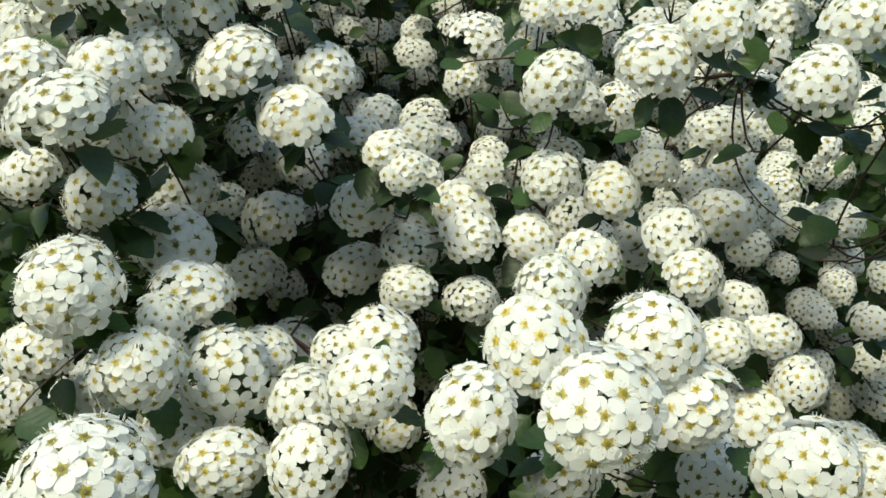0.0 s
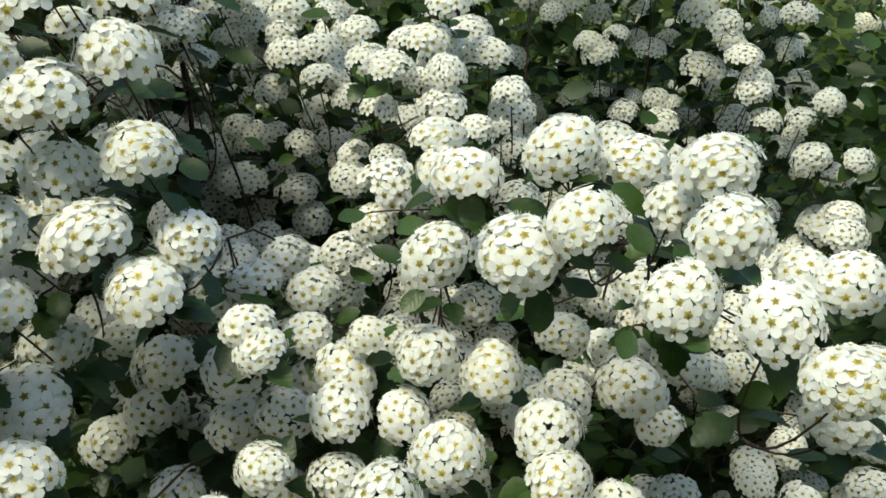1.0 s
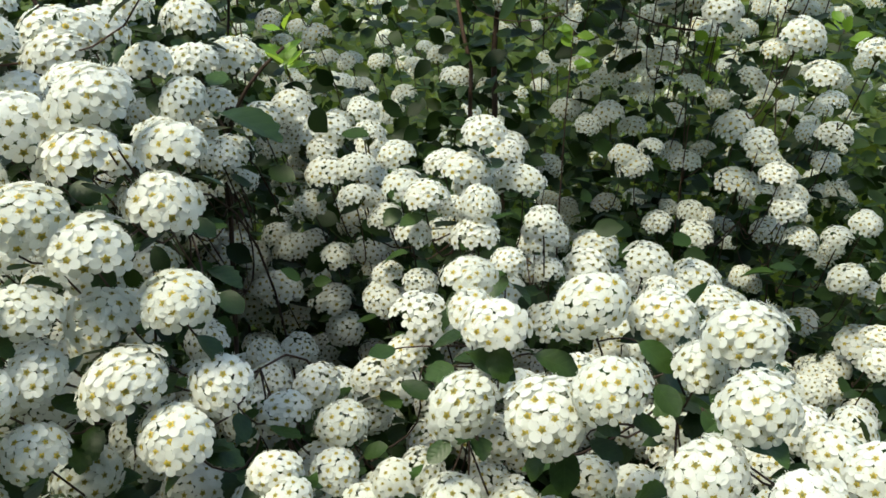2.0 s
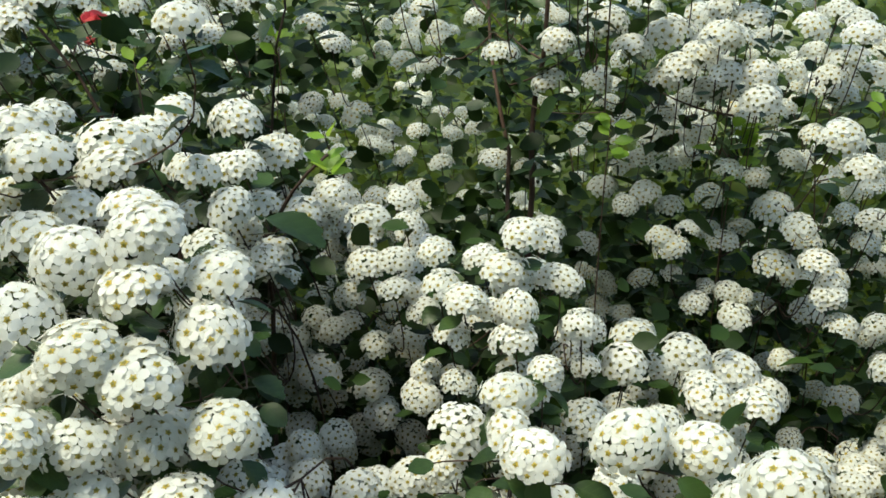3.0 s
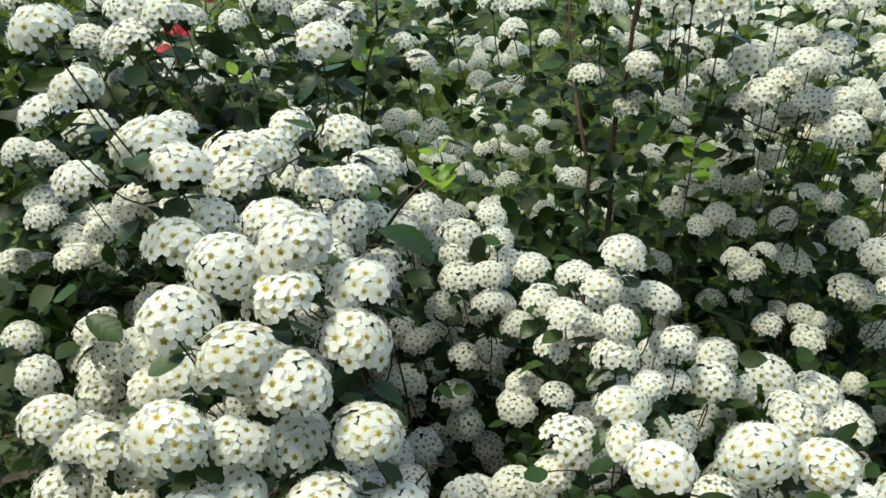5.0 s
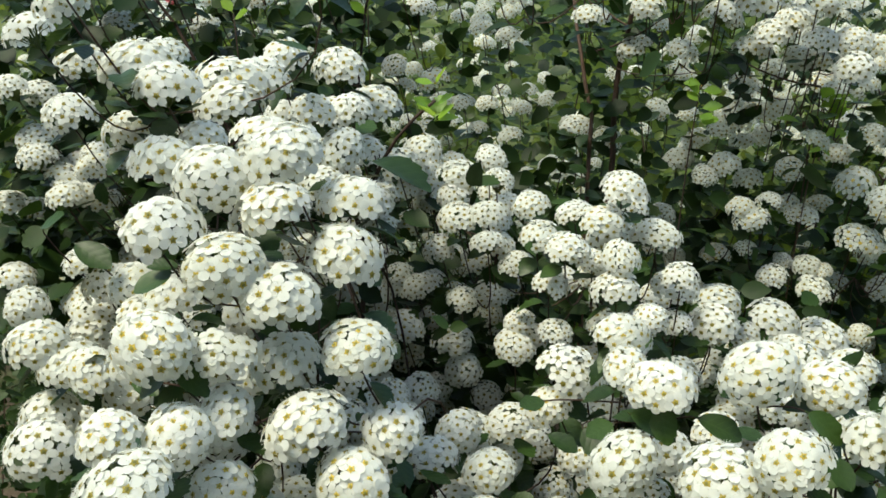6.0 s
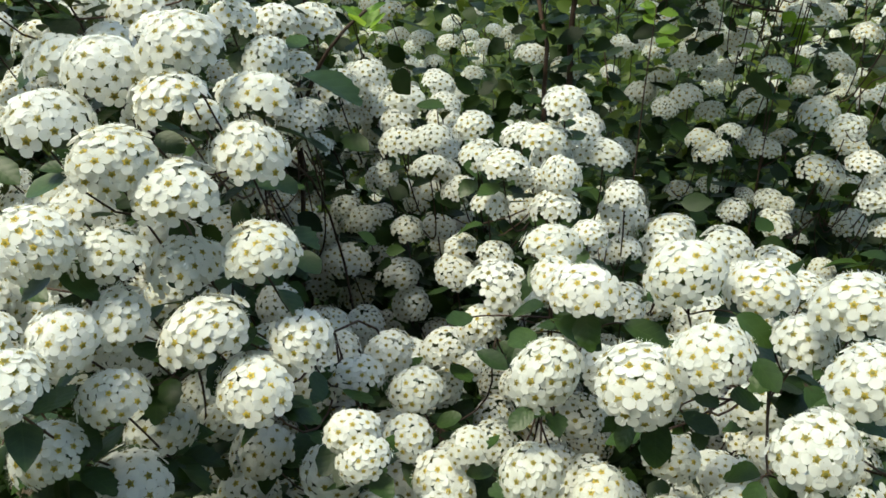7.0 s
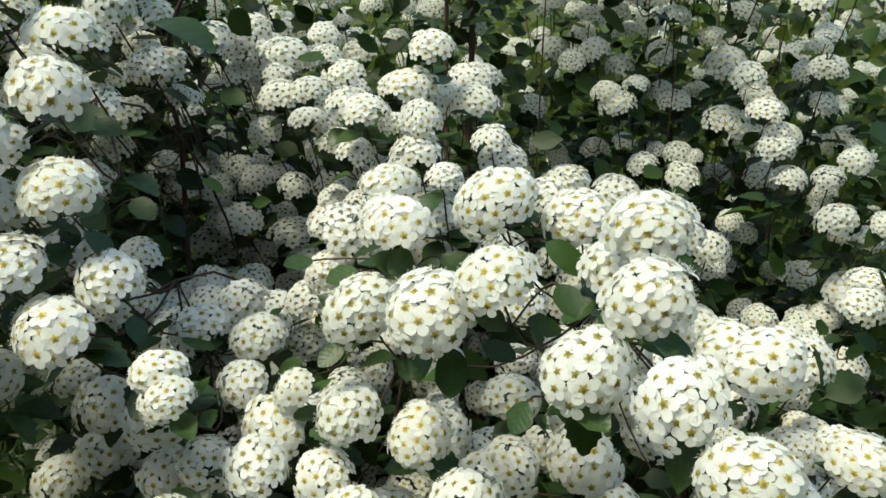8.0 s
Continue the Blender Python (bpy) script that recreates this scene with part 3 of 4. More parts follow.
branch("arching branch crowded with white flower heads and dark leaves", (-0.29, 1.16), (-0.393, 0.850, 1.320), [
    (-0.490, 0.776, 1.375, 0.0173), (-0.289, 0.763, 1.374, 0.0189), (-0.491, 0.744, 1.365, 0.0189), (-0.343, 0.773, 1.343, 0.0189),
    (-0.488, 0.774, 1.341, 0.0173), (-0.323, 0.704, 1.332, 0.0222), (-0.450, 0.837, 1.332, 0.0189), (-0.351, 0.694, 1.333, 0.0201),
    (-0.400, 0.711, 1.313, 0.0177), (-0.347, 0.685, 1.305, 0.0220),
], 221, 5)
branch("drooping branch with white flower heads and green leaves", (0.26, 1.21), (0.347, 0.900, 0.802), [
    (0.346, 0.761, 0.900, 0.0189), (0.350, 0.726, 0.859, 0.0189), (0.372, 0.781, 0.851, 0.0189), (0.329, 0.832, 0.829, 0.0163),
    (0.371, 0.807, 0.828, 0.0189), (0.367, 0.755, 0.815, 0.0189), (0.291, 0.827, 0.806, 0.0173), (0.320, 0.875, 0.756, 0.0186),
    (0.389, 0.818, 0.724, 0.0165),
], 222, 5)
branch("drooping branch with white flower heads and green leaves", (0.15, 1.21), (0.206, 0.901, 0.864), [
    (0.229, 0.804, 0.963, 0.0189), (0.233, 0.821, 0.923, 0.0189), (0.275, 0.771, 0.921, 0.0189), (0.201, 0.818, 0.919, 0.0189),
    (0.134, 0.765, 0.905, 0.0163), (0.284, 0.815, 0.885, 0.0189), (0.245, 0.750, 0.876, 0.0189), (0.156, 0.847, 0.873, 0.0160),
    (0.176, 0.780, 0.867, 0.0189), (0.219, 0.856, 0.862, 0.0197), (0.185, 0.800, 0.843, 0.0189), (0.138, 0.765, 0.739, 0.0196),
], 223, 5)
branch("drooping branch with white flower heads and green leaves", (0.03, 1.21), (0.041, 0.902, 0.873), [
    (0.062, 0.759, 0.955, 0.0189), (0.050, 0.702, 0.932, 0.0189), (0.059, 0.838, 0.928, 0.0177), (0.019, 0.886, 0.924, 0.0186),
    (-0.042, 0.780, 0.914, 0.0189), (0.015, 0.854, 0.889, 0.0173), (-0.027, 0.805, 0.883, 0.0192), (0.049, 0.865, 0.880, 0.0190),
    (0.051, 0.811, 0.867, 0.0189), (0.076, 0.737, 0.861, 0.0189), (0.106, 0.826, 0.852, 0.0189), (0.067, 0.752, 0.812, 0.0189),
    (0.029, 0.705, 0.904, 0.0179),
], 224, 5)
branch("arching branch crowded with white flower heads and dark leaves", (-0.19, 1.21), (-0.250, 0.903, 1.055), [
    (-0.311, 0.778, 1.117, 0.0195), (-0.194, 0.852, 1.097, 0.0173), (-0.245, 0.736, 1.095, 0.0189), (-0.305, 0.853, 1.095, 0.0182),
    (-0.199, 0.815, 1.049, 0.0189), (-0.330, 0.746, 1.034, 0.0186), (-0.190, 0.829, 1.029, 0.0173),
], 225, 5)
branch("drooping branch with white flower heads and green leaves", (-0.25, 1.22), (-0.333, 0.913, 0.844), [
    (-0.446, 0.802, 0.943, 0.0180), (-0.240, 0.799, 0.922, 0.0174), (-0.322, 0.781, 0.883, 0.0189), (-0.318, 0.797, 0.868, 0.0173),
    (-0.376, 0.883, 0.792, 0.0185), (-0.320, 0.805, 0.763, 0.0173),
], 226, 3)
branch("arching branch crowded with white flower heads and dark leaves", (-0.34, 1.23), (-0.460, 0.923, 1.084), [
    (-0.383, 0.902, 1.182, 0.0191), (-0.430, 0.812, 1.152, 0.0173), (-0.502, 0.804, 1.145, 0.0189), (-0.561, 0.969, 1.138, 0.0173),
    (-0.520, 0.767, 1.103, 0.0173), (-0.419, 0.831, 1.054, 0.0196), (-0.485, 0.737, 1.036, 0.0189), (-0.421, 0.741, 1.019, 0.0176),
], 227, 3)
branch("arching branch crowded with white flower heads and dark leaves", (0.02, 1.24), (0.021, 0.926, 1.338), [
    (-0.110, 0.854, 1.380, 0.0219), (0.048, 0.876, 1.375, 0.0166), (0.108, 0.820, 1.374, 0.0189), (-0.061, 0.848, 1.373, 0.0170),
    (-0.025, 0.818, 1.366, 0.0152), (0.044, 0.803, 1.365, 0.0131), (0.132, 0.659, 1.332, 0.0189), (0.030, 0.916, 1.316, 0.0171),
], 228, 3)
branch("arching branch crowded with white flower heads and dark leaves", (0.07, 1.25), (0.099, 0.937, 1.021), [
    (0.077, 0.868, 1.133, 0.0197), (0.118, 0.776, 1.065, 0.0188), (0.022, 0.855, 1.055, 0.0176), (0.109, 0.853, 1.047, 0.0168),
    (0.168, 0.877, 1.042, 0.0224), (0.122, 0.769, 1.035, 0.0147), (0.155, 0.794, 1.034, 0.0224), (0.065, 0.767, 1.030, 0.0189),
    (0.106, 0.948, 1.011, 0.0173), (0.083, 0.883, 0.998, 0.0173), (0.051, 0.813, 0.986, 0.0189), (0.124, 0.757, 0.992, 0.0220),
], 229, 3)
branch("arching branch crowded with white flower heads and dark leaves", (-0.07, 1.25), (-0.090, 0.937, 1.090), [
    (-0.121, 0.837, 1.172, 0.0212), (-0.125, 0.763, 1.158, 0.0189), (-0.133, 0.841, 1.155, 0.0189), (-0.076, 0.815, 1.152, 0.0205),
    (-0.125, 0.873, 1.149, 0.0173), (-0.059, 0.904, 1.137, 0.0189), (-0.124, 0.871, 1.137, 0.0189), (-0.136, 0.849, 1.136, 0.0173),
    (-0.045, 0.779, 1.117, 0.0174), (-0.071, 0.783, 1.112, 0.0187), (-0.040, 0.762, 1.093, 0.0151), (-0.090, 0.796, 1.083, 0.0160),
    (-0.074, 0.909, 1.064, 0.0189), (-0.145, 0.868, 1.048, 0.0166), (-0.123, 0.852, 1.038, 0.0173), (-0.069, 0.806, 1.037, 0.0162),
    (-0.049, 0.858, 1.036, 0.0173), (-0.042, 0.820, 1.146, 0.0169), (-0.130, 0.834, 1.001, 0.0217),
], 230, 3)
branch("branch with a few white flower heads over dark leaves", (0.27, 1.26), (0.361, 0.948, 1.196), [
    (0.321, 0.793, 1.226, 0.0189), (0.400, 0.850, 1.221, 0.0164), (0.369, 0.897, 1.204, 0.0189),
], 231, 3)
branch("branch with a few white flower heads over dark leaves", (-0.04, 1.26), (-0.050, 0.953, 0.667), [
    (-0.109, 0.809, 0.764, 0.0173), (-0.008, 0.865, 0.750, 0.0173), (-0.056, 0.955, 0.647, 0.0198), (-0.052, 0.853, 0.643, 0.0185),
    (-0.026, 0.774, 0.613, 0.0173),
], 232, 3)
branch("arching branch crowded with white flower heads and dark leaves", (-0.08, 1.30), (-0.101, 0.989, 0.935), [
    (-0.122, 0.903, 1.037, 0.0173), (-0.167, 0.867, 1.025, 0.0179), (-0.058, 0.918, 1.006, 0.0173), (-0.163, 0.869, 1.000, 0.0194),
    (-0.008, 0.883, 0.991, 0.0187), (-0.071, 0.838, 0.963, 0.0198), (-0.145, 0.914, 0.956, 0.0189), (-0.164, 0.867, 0.935, 0.0168),
    (-0.127, 0.807, 0.929, 0.0167), (-0.108, 0.903, 0.925, 0.0173), (-0.057, 0.906, 0.921, 0.0173), (-0.120, 0.861, 0.914, 0.0189),
    (-0.049, 0.912, 0.908, 0.0173), (-0.078, 0.975, 0.828, 0.0169), (-0.080, 0.830, 0.992, 0.0190),
], 233, 3)
branch("arching branch crowded with white flower heads and dark leaves", (0.16, 1.31), (0.217, 1.000, 0.930), [
    (0.211, 0.844, 1.033, 0.0242), (0.256, 0.858, 1.017, 0.0236), (0.195, 0.904, 1.008, 0.0173), (0.264, 0.880, 0.985, 0.0191),
    (0.157, 0.896, 0.967, 0.0189), (0.203, 0.920, 0.959, 0.0189), (0.195, 0.929, 0.944, 0.0189), (0.271, 0.930, 0.937, 0.0189),
    (0.260, 0.864, 0.930, 0.0189), (0.115, 0.882, 0.923, 0.0173), (0.257, 0.854, 0.921, 0.0173), (0.196, 0.972, 0.892, 0.0177),
    (0.225, 0.940, 0.884, 0.0181), (0.240, 0.910, 0.866, 0.0164),
], 234, 3)
branch("arching branch crowded with white flower heads and dark leaves", (-0.23, 1.32), (-0.300, 1.012, 1.338), [
    (-0.331, 0.958, 1.433, 0.0198), (-0.313, 0.941, 1.408, 0.0173), (-0.324, 0.945, 1.385, 0.0168), (-0.230, 0.908, 1.373, 0.0203),
    (-0.278, 0.829, 1.369, 0.0171), (-0.340, 0.865, 1.359, 0.0173), (-0.223, 0.798, 1.353, 0.0189), (-0.168, 0.906, 1.345, 0.0183),
    (-0.232, 0.939, 1.342, 0.0162), (-0.382, 1.003, 1.341, 0.0173), (-0.384, 0.958, 1.340, 0.0173), (-0.385, 0.923, 1.335, 0.0173),
    (-0.363, 0.857, 1.292, 0.0173), (-0.291, 0.817, 1.369, 0.0190),
], 235, 3)
branch("arching branch crowded with white flower heads and dark leaves", (0.30, 1.34), (0.399, 1.032, 0.910), [
    (0.412, 0.924, 1.012, 0.0189), (0.450, 0.906, 1.011, 0.0173), (0.410, 0.819, 0.953, 0.0189), (0.351, 0.922, 0.916, 0.0173),
    (0.420, 0.965, 0.912, 0.0173), (0.369, 0.875, 0.909, 0.0197), (0.398, 0.945, 0.908, 0.0173), (0.400, 0.929, 0.901, 0.0173),
    (0.361, 1.083, 0.890, 0.0172), (0.435, 0.932, 0.872, 0.0189), (0.439, 0.955, 0.941, 0.0259),
], 236, 3)
branch("arching branch crowded with white flower heads and dark leaves", (0.21, 1.35), (0.279, 1.039, 1.298), [
    (0.299, 0.953, 1.399, 0.0189), (0.266, 0.946, 1.393, 0.0189), (0.212, 0.916, 1.392, 0.0173), (0.248, 0.961, 1.361, 0.0189),
    (0.360, 0.961, 1.359, 0.0173), (0.277, 0.966, 1.356, 0.0189), (0.235, 0.887, 1.327, 0.0189), (0.252, 0.909, 1.324, 0.0189),
    (0.360, 0.883, 1.324, 0.0189), (0.236, 0.955, 1.328, 0.0215), (0.372, 0.979, 1.317, 0.0189), (0.203, 0.927, 1.301, 0.0220),
    (0.391, 0.961, 1.298, 0.0173), (0.356, 0.975, 1.297, 0.0189), (0.275, 0.917, 1.294, 0.0195), (0.246, 0.911, 1.294, 0.0189),
    (0.282, 0.943, 1.274, 0.0189), (0.277, 0.902, 1.268, 0.0188), (0.265, 0.991, 1.204, 0.0173), (0.170, 0.921, 1.376, 0.0222),
], 237, 3)
branch("branch with a few white flower heads over dark leaves", (0.08, 1.36), (0.107, 1.052, 0.792), [
    (0.015, 1.046, 0.879, 0.0170), (0.077, 0.969, 0.858, 0.0181), (0.155, 0.958, 0.827, 0.0165), (0.156, 0.841, 0.771, 0.0187),
    (0.134, 0.934, 0.714, 0.0159),
], 238, 3)
branch("arching branch crowded with white flower heads and dark leaves", (-0.08, 1.40), (-0.112, 1.085, 1.157), [
    (-0.188, 0.974, 1.271, 0.0159), (0.016, 0.989, 1.211, 0.0187), (-0.106, 1.071, 1.211, 0.0144), (-0.079, 1.048, 1.172, 0.0235),
    (-0.138, 0.923, 1.168, 0.0188), (-0.126, 1.025, 1.165, 0.0193), (-0.198, 0.920, 1.163, 0.0173), (-0.134, 0.943, 1.123, 0.0186),
    (-0.066, 0.955, 1.100, 0.0198),
], 239, 2)
branch("arching branch crowded with white flower heads and dark leaves", (0.26, 1.40), (0.343, 1.095, 1.052), [
    (0.408, 0.978, 1.152, 0.0173), (0.335, 0.983, 1.145, 0.0203), (0.351, 0.958, 1.111, 0.0189), (0.323, 1.014, 1.102, 0.0230),
    (0.380, 1.016, 1.090, 0.0198), (0.362, 0.961, 1.090, 0.0173), (0.363, 0.957, 1.077, 0.0189), (0.277, 1.039, 1.068, 0.0162),
    (0.422, 0.917, 1.067, 0.0173), (0.292, 1.034, 1.064, 0.0131), (0.281, 1.017, 1.043, 0.0214), (0.375, 0.958, 1.046, 0.0173),
    (0.375, 1.089, 1.044, 0.0232), (0.330, 1.012, 0.999, 0.0160), (0.297, 0.978, 0.979, 0.0173),
], 240, 2)
branch("arching branch crowded with white flower heads and dark leaves", (0.08, 1.42), (0.109, 1.114, 1.336), [
    (0.084, 1.099, 1.418, 0.0173), (0.093, 0.952, 1.401, 0.0173), (0.072, 1.096, 1.385, 0.0173), (0.085, 1.046, 1.374, 0.0121),
    (0.089, 1.044, 1.346, 0.0121), (0.194, 0.961, 1.340, 0.0245), (0.083, 0.939, 1.330, 0.0189), (0.159, 0.950, 1.326, 0.0190),
    (0.127, 1.017, 1.298, 0.0193), (0.126, 0.893, 1.371, 0.0244),
], 241, 2)
branch("branch with a few white flower heads over dark leaves", (-0.14, 1.45), (-0.185, 1.141, 1.007), [
    (-0.105, 1.009, 1.047, 0.0186), (-0.204, 1.043, 1.039, 0.0173), (-0.233, 0.969, 1.031, 0.0173), (-0.259, 1.032, 1.014, 0.0173),
    (-0.137, 1.145, 0.997, 0.0173),
], 242, 2)
branch("arching branch crowded with white flower heads and dark leaves", (0.15, 1.49), (0.197, 1.182, 1.099), [
    (0.180, 1.071, 1.216, 0.0173), (0.137, 1.103, 1.184, 0.0210), (0.184, 1.056, 1.178, 0.0217), (0.256, 1.061, 1.175, 0.0173),
    (0.161, 1.035, 1.164, 0.0166), (0.213, 1.071, 1.161, 0.0173), (0.230, 1.021, 1.138, 0.0162), (0.259, 1.073, 1.135, 0.0189),
    (0.199, 1.011, 1.131, 0.0174), (0.272, 1.062, 1.124, 0.0188), (0.211, 1.012, 1.118, 0.0189), (0.120, 1.065, 1.117, 0.0173),
    (0.223, 1.115, 1.078, 0.0144), (0.189, 1.131, 1.069, 0.0182), (0.256, 1.064, 1.071, 0.0137), (0.117, 1.196, 1.070, 0.0173),
    (0.240, 1.034, 1.054, 0.0200), (0.148, 1.200, 1.048, 0.0173), (0.138, 1.196, 1.025, 0.0173),
], 243, 2)
branch("arching branch crowded with white flower heads and dark leaves", (0.28, 1.51), (0.369, 1.200, 1.132), [
    (0.342, 1.060, 1.216, 0.0173), (0.315, 1.106, 1.196, 0.0173), (0.438, 1.268, 1.193, 0.0237), (0.414, 1.015, 1.189, 0.0173),
    (0.421, 1.084, 1.182, 0.0173), (0.321, 1.040, 1.162, 0.0252), (0.409, 1.079, 1.157, 0.0173), (0.300, 1.105, 1.136, 0.0174),
    (0.432, 1.081, 1.124, 0.0173), (0.357, 1.103, 1.081, 0.0173), (0.334, 1.146, 1.042, 0.0173),
], 244, 2)
branch("arching branch crowded with white flower heads and dark leaves", (0.23, 1.52), (0.306, 1.205, 1.275), [
    (0.247, 1.117, 1.385, 0.0242), (0.375, 1.129, 1.373, 0.0242), (0.269, 1.094, 1.338, 0.0186), (0.349, 1.015, 1.329, 0.0173),
    (0.349, 1.109, 1.320, 0.0205), (0.374, 1.166, 1.311, 0.0173), (0.374, 1.085, 1.295, 0.0173), (0.313, 1.060, 1.289, 0.0166),
    (0.226, 1.035, 1.284, 0.0175), (0.342, 1.116, 1.279, 0.0173), (0.285, 1.079, 1.273, 0.0193), (0.271, 1.223, 1.260, 0.0173),
    (0.241, 1.097, 1.248, 0.0173), (0.352, 1.008, 1.240, 0.0173), (0.250, 1.232, 1.219, 0.0173),
], 245, 2)
branch("branch with a few white flower heads over dark leaves", (-0.37, 1.56), (-0.493, 1.246, 1.350), [
    (-0.429, 1.244, 1.438, 0.0173), (-0.403, 1.244, 1.384, 0.0173), (-0.680, 1.193, 1.359, 0.0173), (-0.506, 1.015, 1.338, 0.0173),
    (-0.466, 1.023, 1.335, 0.0173),
], 246, 2)
branch("arching branch crowded with white flower heads and dark leaves", (-0.09, 1.56), (-0.120, 1.253, 1.293), [
    (-0.032, 1.169, 1.399, 0.0173), (-0.111, 1.183, 1.392, 0.0173), (-0.149, 1.142, 1.358, 0.0153), (-0.114, 1.110, 1.336, 0.0181),
    (-0.088, 1.155, 1.337, 0.0173), (-0.212, 1.156, 1.290, 0.0173), (-0.168, 1.082, 1.268, 0.0233), (-0.033, 1.186, 1.258, 0.0173),
    (-0.174, 1.160, 1.252, 0.0173), (-0.144, 1.165, 1.249, 0.0173),
], 247, 2)
branch("arching branch crowded with white flower heads and dark leaves", (0.32, 1.66), (0.428, 1.350, 0.938), [
    (0.451, 1.154, 1.005, 0.0173), (0.417, 1.527, 0.982, 0.0168), (0.545, 1.374, 0.981, 0.0173), (0.479, 1.156, 0.974, 0.0173),
    (0.370, 1.137, 0.973, 0.0173), (0.359, 1.228, 0.953, 0.0173), (0.424, 1.235, 0.916, 0.0173), (0.364, 1.225, 0.916, 0.0173),
    (0.439, 1.160, 0.923, 0.0257),
], 248, 2)
branch("arching branch crowded with white flower heads and dark leaves", (-0.08, 1.73), (-0.110, 1.425, 1.302), [
    (-0.082, 1.273, 1.401, 0.0173), (-0.108, 1.296, 1.393, 0.0173), (-0.139, 1.261, 1.391, 0.0173), (-0.251, 1.406, 1.359, 0.0173),
    (-0.083, 1.297, 1.344, 0.0173), (-0.059, 1.437, 1.316, 0.0173), (-0.085, 1.430, 1.297, 0.0173), (-0.130, 1.282, 1.260, 0.0173),
    (-0.080, 1.290, 1.256, 0.0173), (-0.092, 1.265, 1.211, 0.0213),
], 249, 2)
branch("arching branch crowded with white flower heads and dark leaves", (0.09, 1.78), (0.114, 1.470, 1.292), [
    (0.131, 1.473, 1.365, 0.0173), (0.158, 1.227, 1.352, 0.0173), (0.149, 1.475, 1.347, 0.0173), (0.086, 1.441, 1.330, 0.0173),
    (0.053, 1.295, 1.307, 0.0173), (0.124, 1.212, 1.249, 0.0173), (0.098, 1.457, 1.240, 0.0173),
], 250, 2)

BLOOMS.append(np.array(CORE))
for told in BRANCHES:
    flowering_branch(*told)


def leaf_spray(seed, leaves):
    """Larger oval leaves on short stalks, told by foot, way and length, on the branch of that seed."""
    rng = random.Random(seed)
    top, root, line = BUILT[seed]
    twig = Build()
    for x, y, z, dx, dy, dz, size in leaves:
        p, way = Vector((x, y, z)), Vector((dx, dy, dz))
        near = min(line, key=lambda q: (q - p).length)
        tube(twig, [q - root for q in bow(p + way * size * 0.1, p - way * 0.006, near, 5)], 0.0005, 0.0006, 4)
        up = Vector((rng.uniform(-0.3, 0.3), -0.65, 0.75))
        part("leaf", rng.choice(OVALS), top, grown(p - root, way, up, size), "dark green oval leaf")
    part("twig", twig.mesh("twig", [BARK]), top, Matrix())


leaf_spray(200, [
    (-0.031, 0.370, 0.857, 0.30, -0.54, -0.79, 0.0194),
    (-0.173, 0.361, 0.872, 0.91, -0.33, -0.24, 0.0242),
])
leaf_spray(202, [
    (-0.182, 0.448, 1.032, 0.95, -0.20, -0.25, 0.0190),
    (-0.158, 0.436, 0.967, 0.94, -0.07, -0.34, 0.0311),
    (-0.154, 0.431, 0.944, 0.14, -0.48, -0.86, 0.0252),
    (-0.152, 0.439, 0.938, 0.79, -0.36, -0.49, 0.0274),
    (-0.197, 0.451, 0.948, 0.61, -0.48, -0.62, 0.0204),
    (-0.200, 0.507, 1.048, 0.88, -0.35, -0.31, 0.0240),
])
leaf_spray(203, [
    (0.141, 0.458, 1.012, 0.86, -0.25, -0.44, 0.0201),
    (0.133, 0.469, 0.991, 0.03, -0.41, -0.91, 0.0240),
    (0.124, 0.472, 0.990, -0.41, -0.54, -0.73, 0.0191),
    (0.144, 0.476, 0.992, 0.84, -0.26, -0.47, 0.0198),
    (0.177, 0.491, 1.018, 0.54, -0.35, -0.77, 0.0204),
    (0.182, 0.484, 0.997, -0.87, -0.47, 0.13, 0.0207),
    (0.197, 0.478, 1.010, 0.63, -0.29, -0.71, 0.0226),
    (0.212, 0.469, 0.997, 1.00, -0.09, 0.03, 0.0249),
    (0.192, 0.441, 0.975, 0.84, -0.32, -0.45, 0.0170),
    (0.230, 0.437, 0.970, 0.45, -0.46, -0.76, 0.0159),
    (0.180, 0.449, 0.977, 0.65, -0.43, -0.62, 0.0150),
    (0.144, 0.529, 1.040, -0.81, -0.53, -0.25, 0.0200),
])
leaf_spray(203, [
    (0.147, 0.530, 1.039, 0.92, -0.31, 0.24, 0.0136),
    (0.192, 0.520, 1.023, 0.94, -0.26, -0.22, 0.0173),
    (0.169, 0.508, 1.035, 0.83, -0.16, -0.53, 0.0252),
    (0.171, 0.421, 0.984, -0.32, -0.61, -0.73, 0.0163),
    (0.188, 0.421, 0.985, 0.74, -0.47, -0.48, 0.0189),
])
leaf_spray(204, [
    (-0.091, 0.532, 1.037, 0.85, -0.25, -0.47, 0.0204),
    (-0.108, 0.538, 1.029, 0.71, -0.35, -0.61, 0.0177),
    (-0.109, 0.539, 1.075, 0.47, -0.31, -0.82, 0.0215),
    (-0.024, 0.488, 0.957, -0.28, -0.51, -0.81, 0.0225),
    (-0.083, 0.569, 1.042, 0.83, -0.38, -0.41, 0.0238),
])
leaf_spray(205, [
    (-0.127, 0.564, 1.092, 0.97, -0.05, -0.25, 0.0362),
    (-0.175, 0.486, 1.090, -0.85, -0.53, 0.03, 0.0188),
    (-0.178, 0.485, 1.087, -0.78, -0.47, -0.41, 0.0256),
    (-0.184, 0.495, 1.091, -0.23, -0.46, 0.86, 0.0138),
    (-0.147, 0.515, 1.111, 0.90, -0.17, -0.39, 0.0224),
    (-0.089, 0.544, 1.090, 0.87, -0.22, -0.45, 0.0202),
])
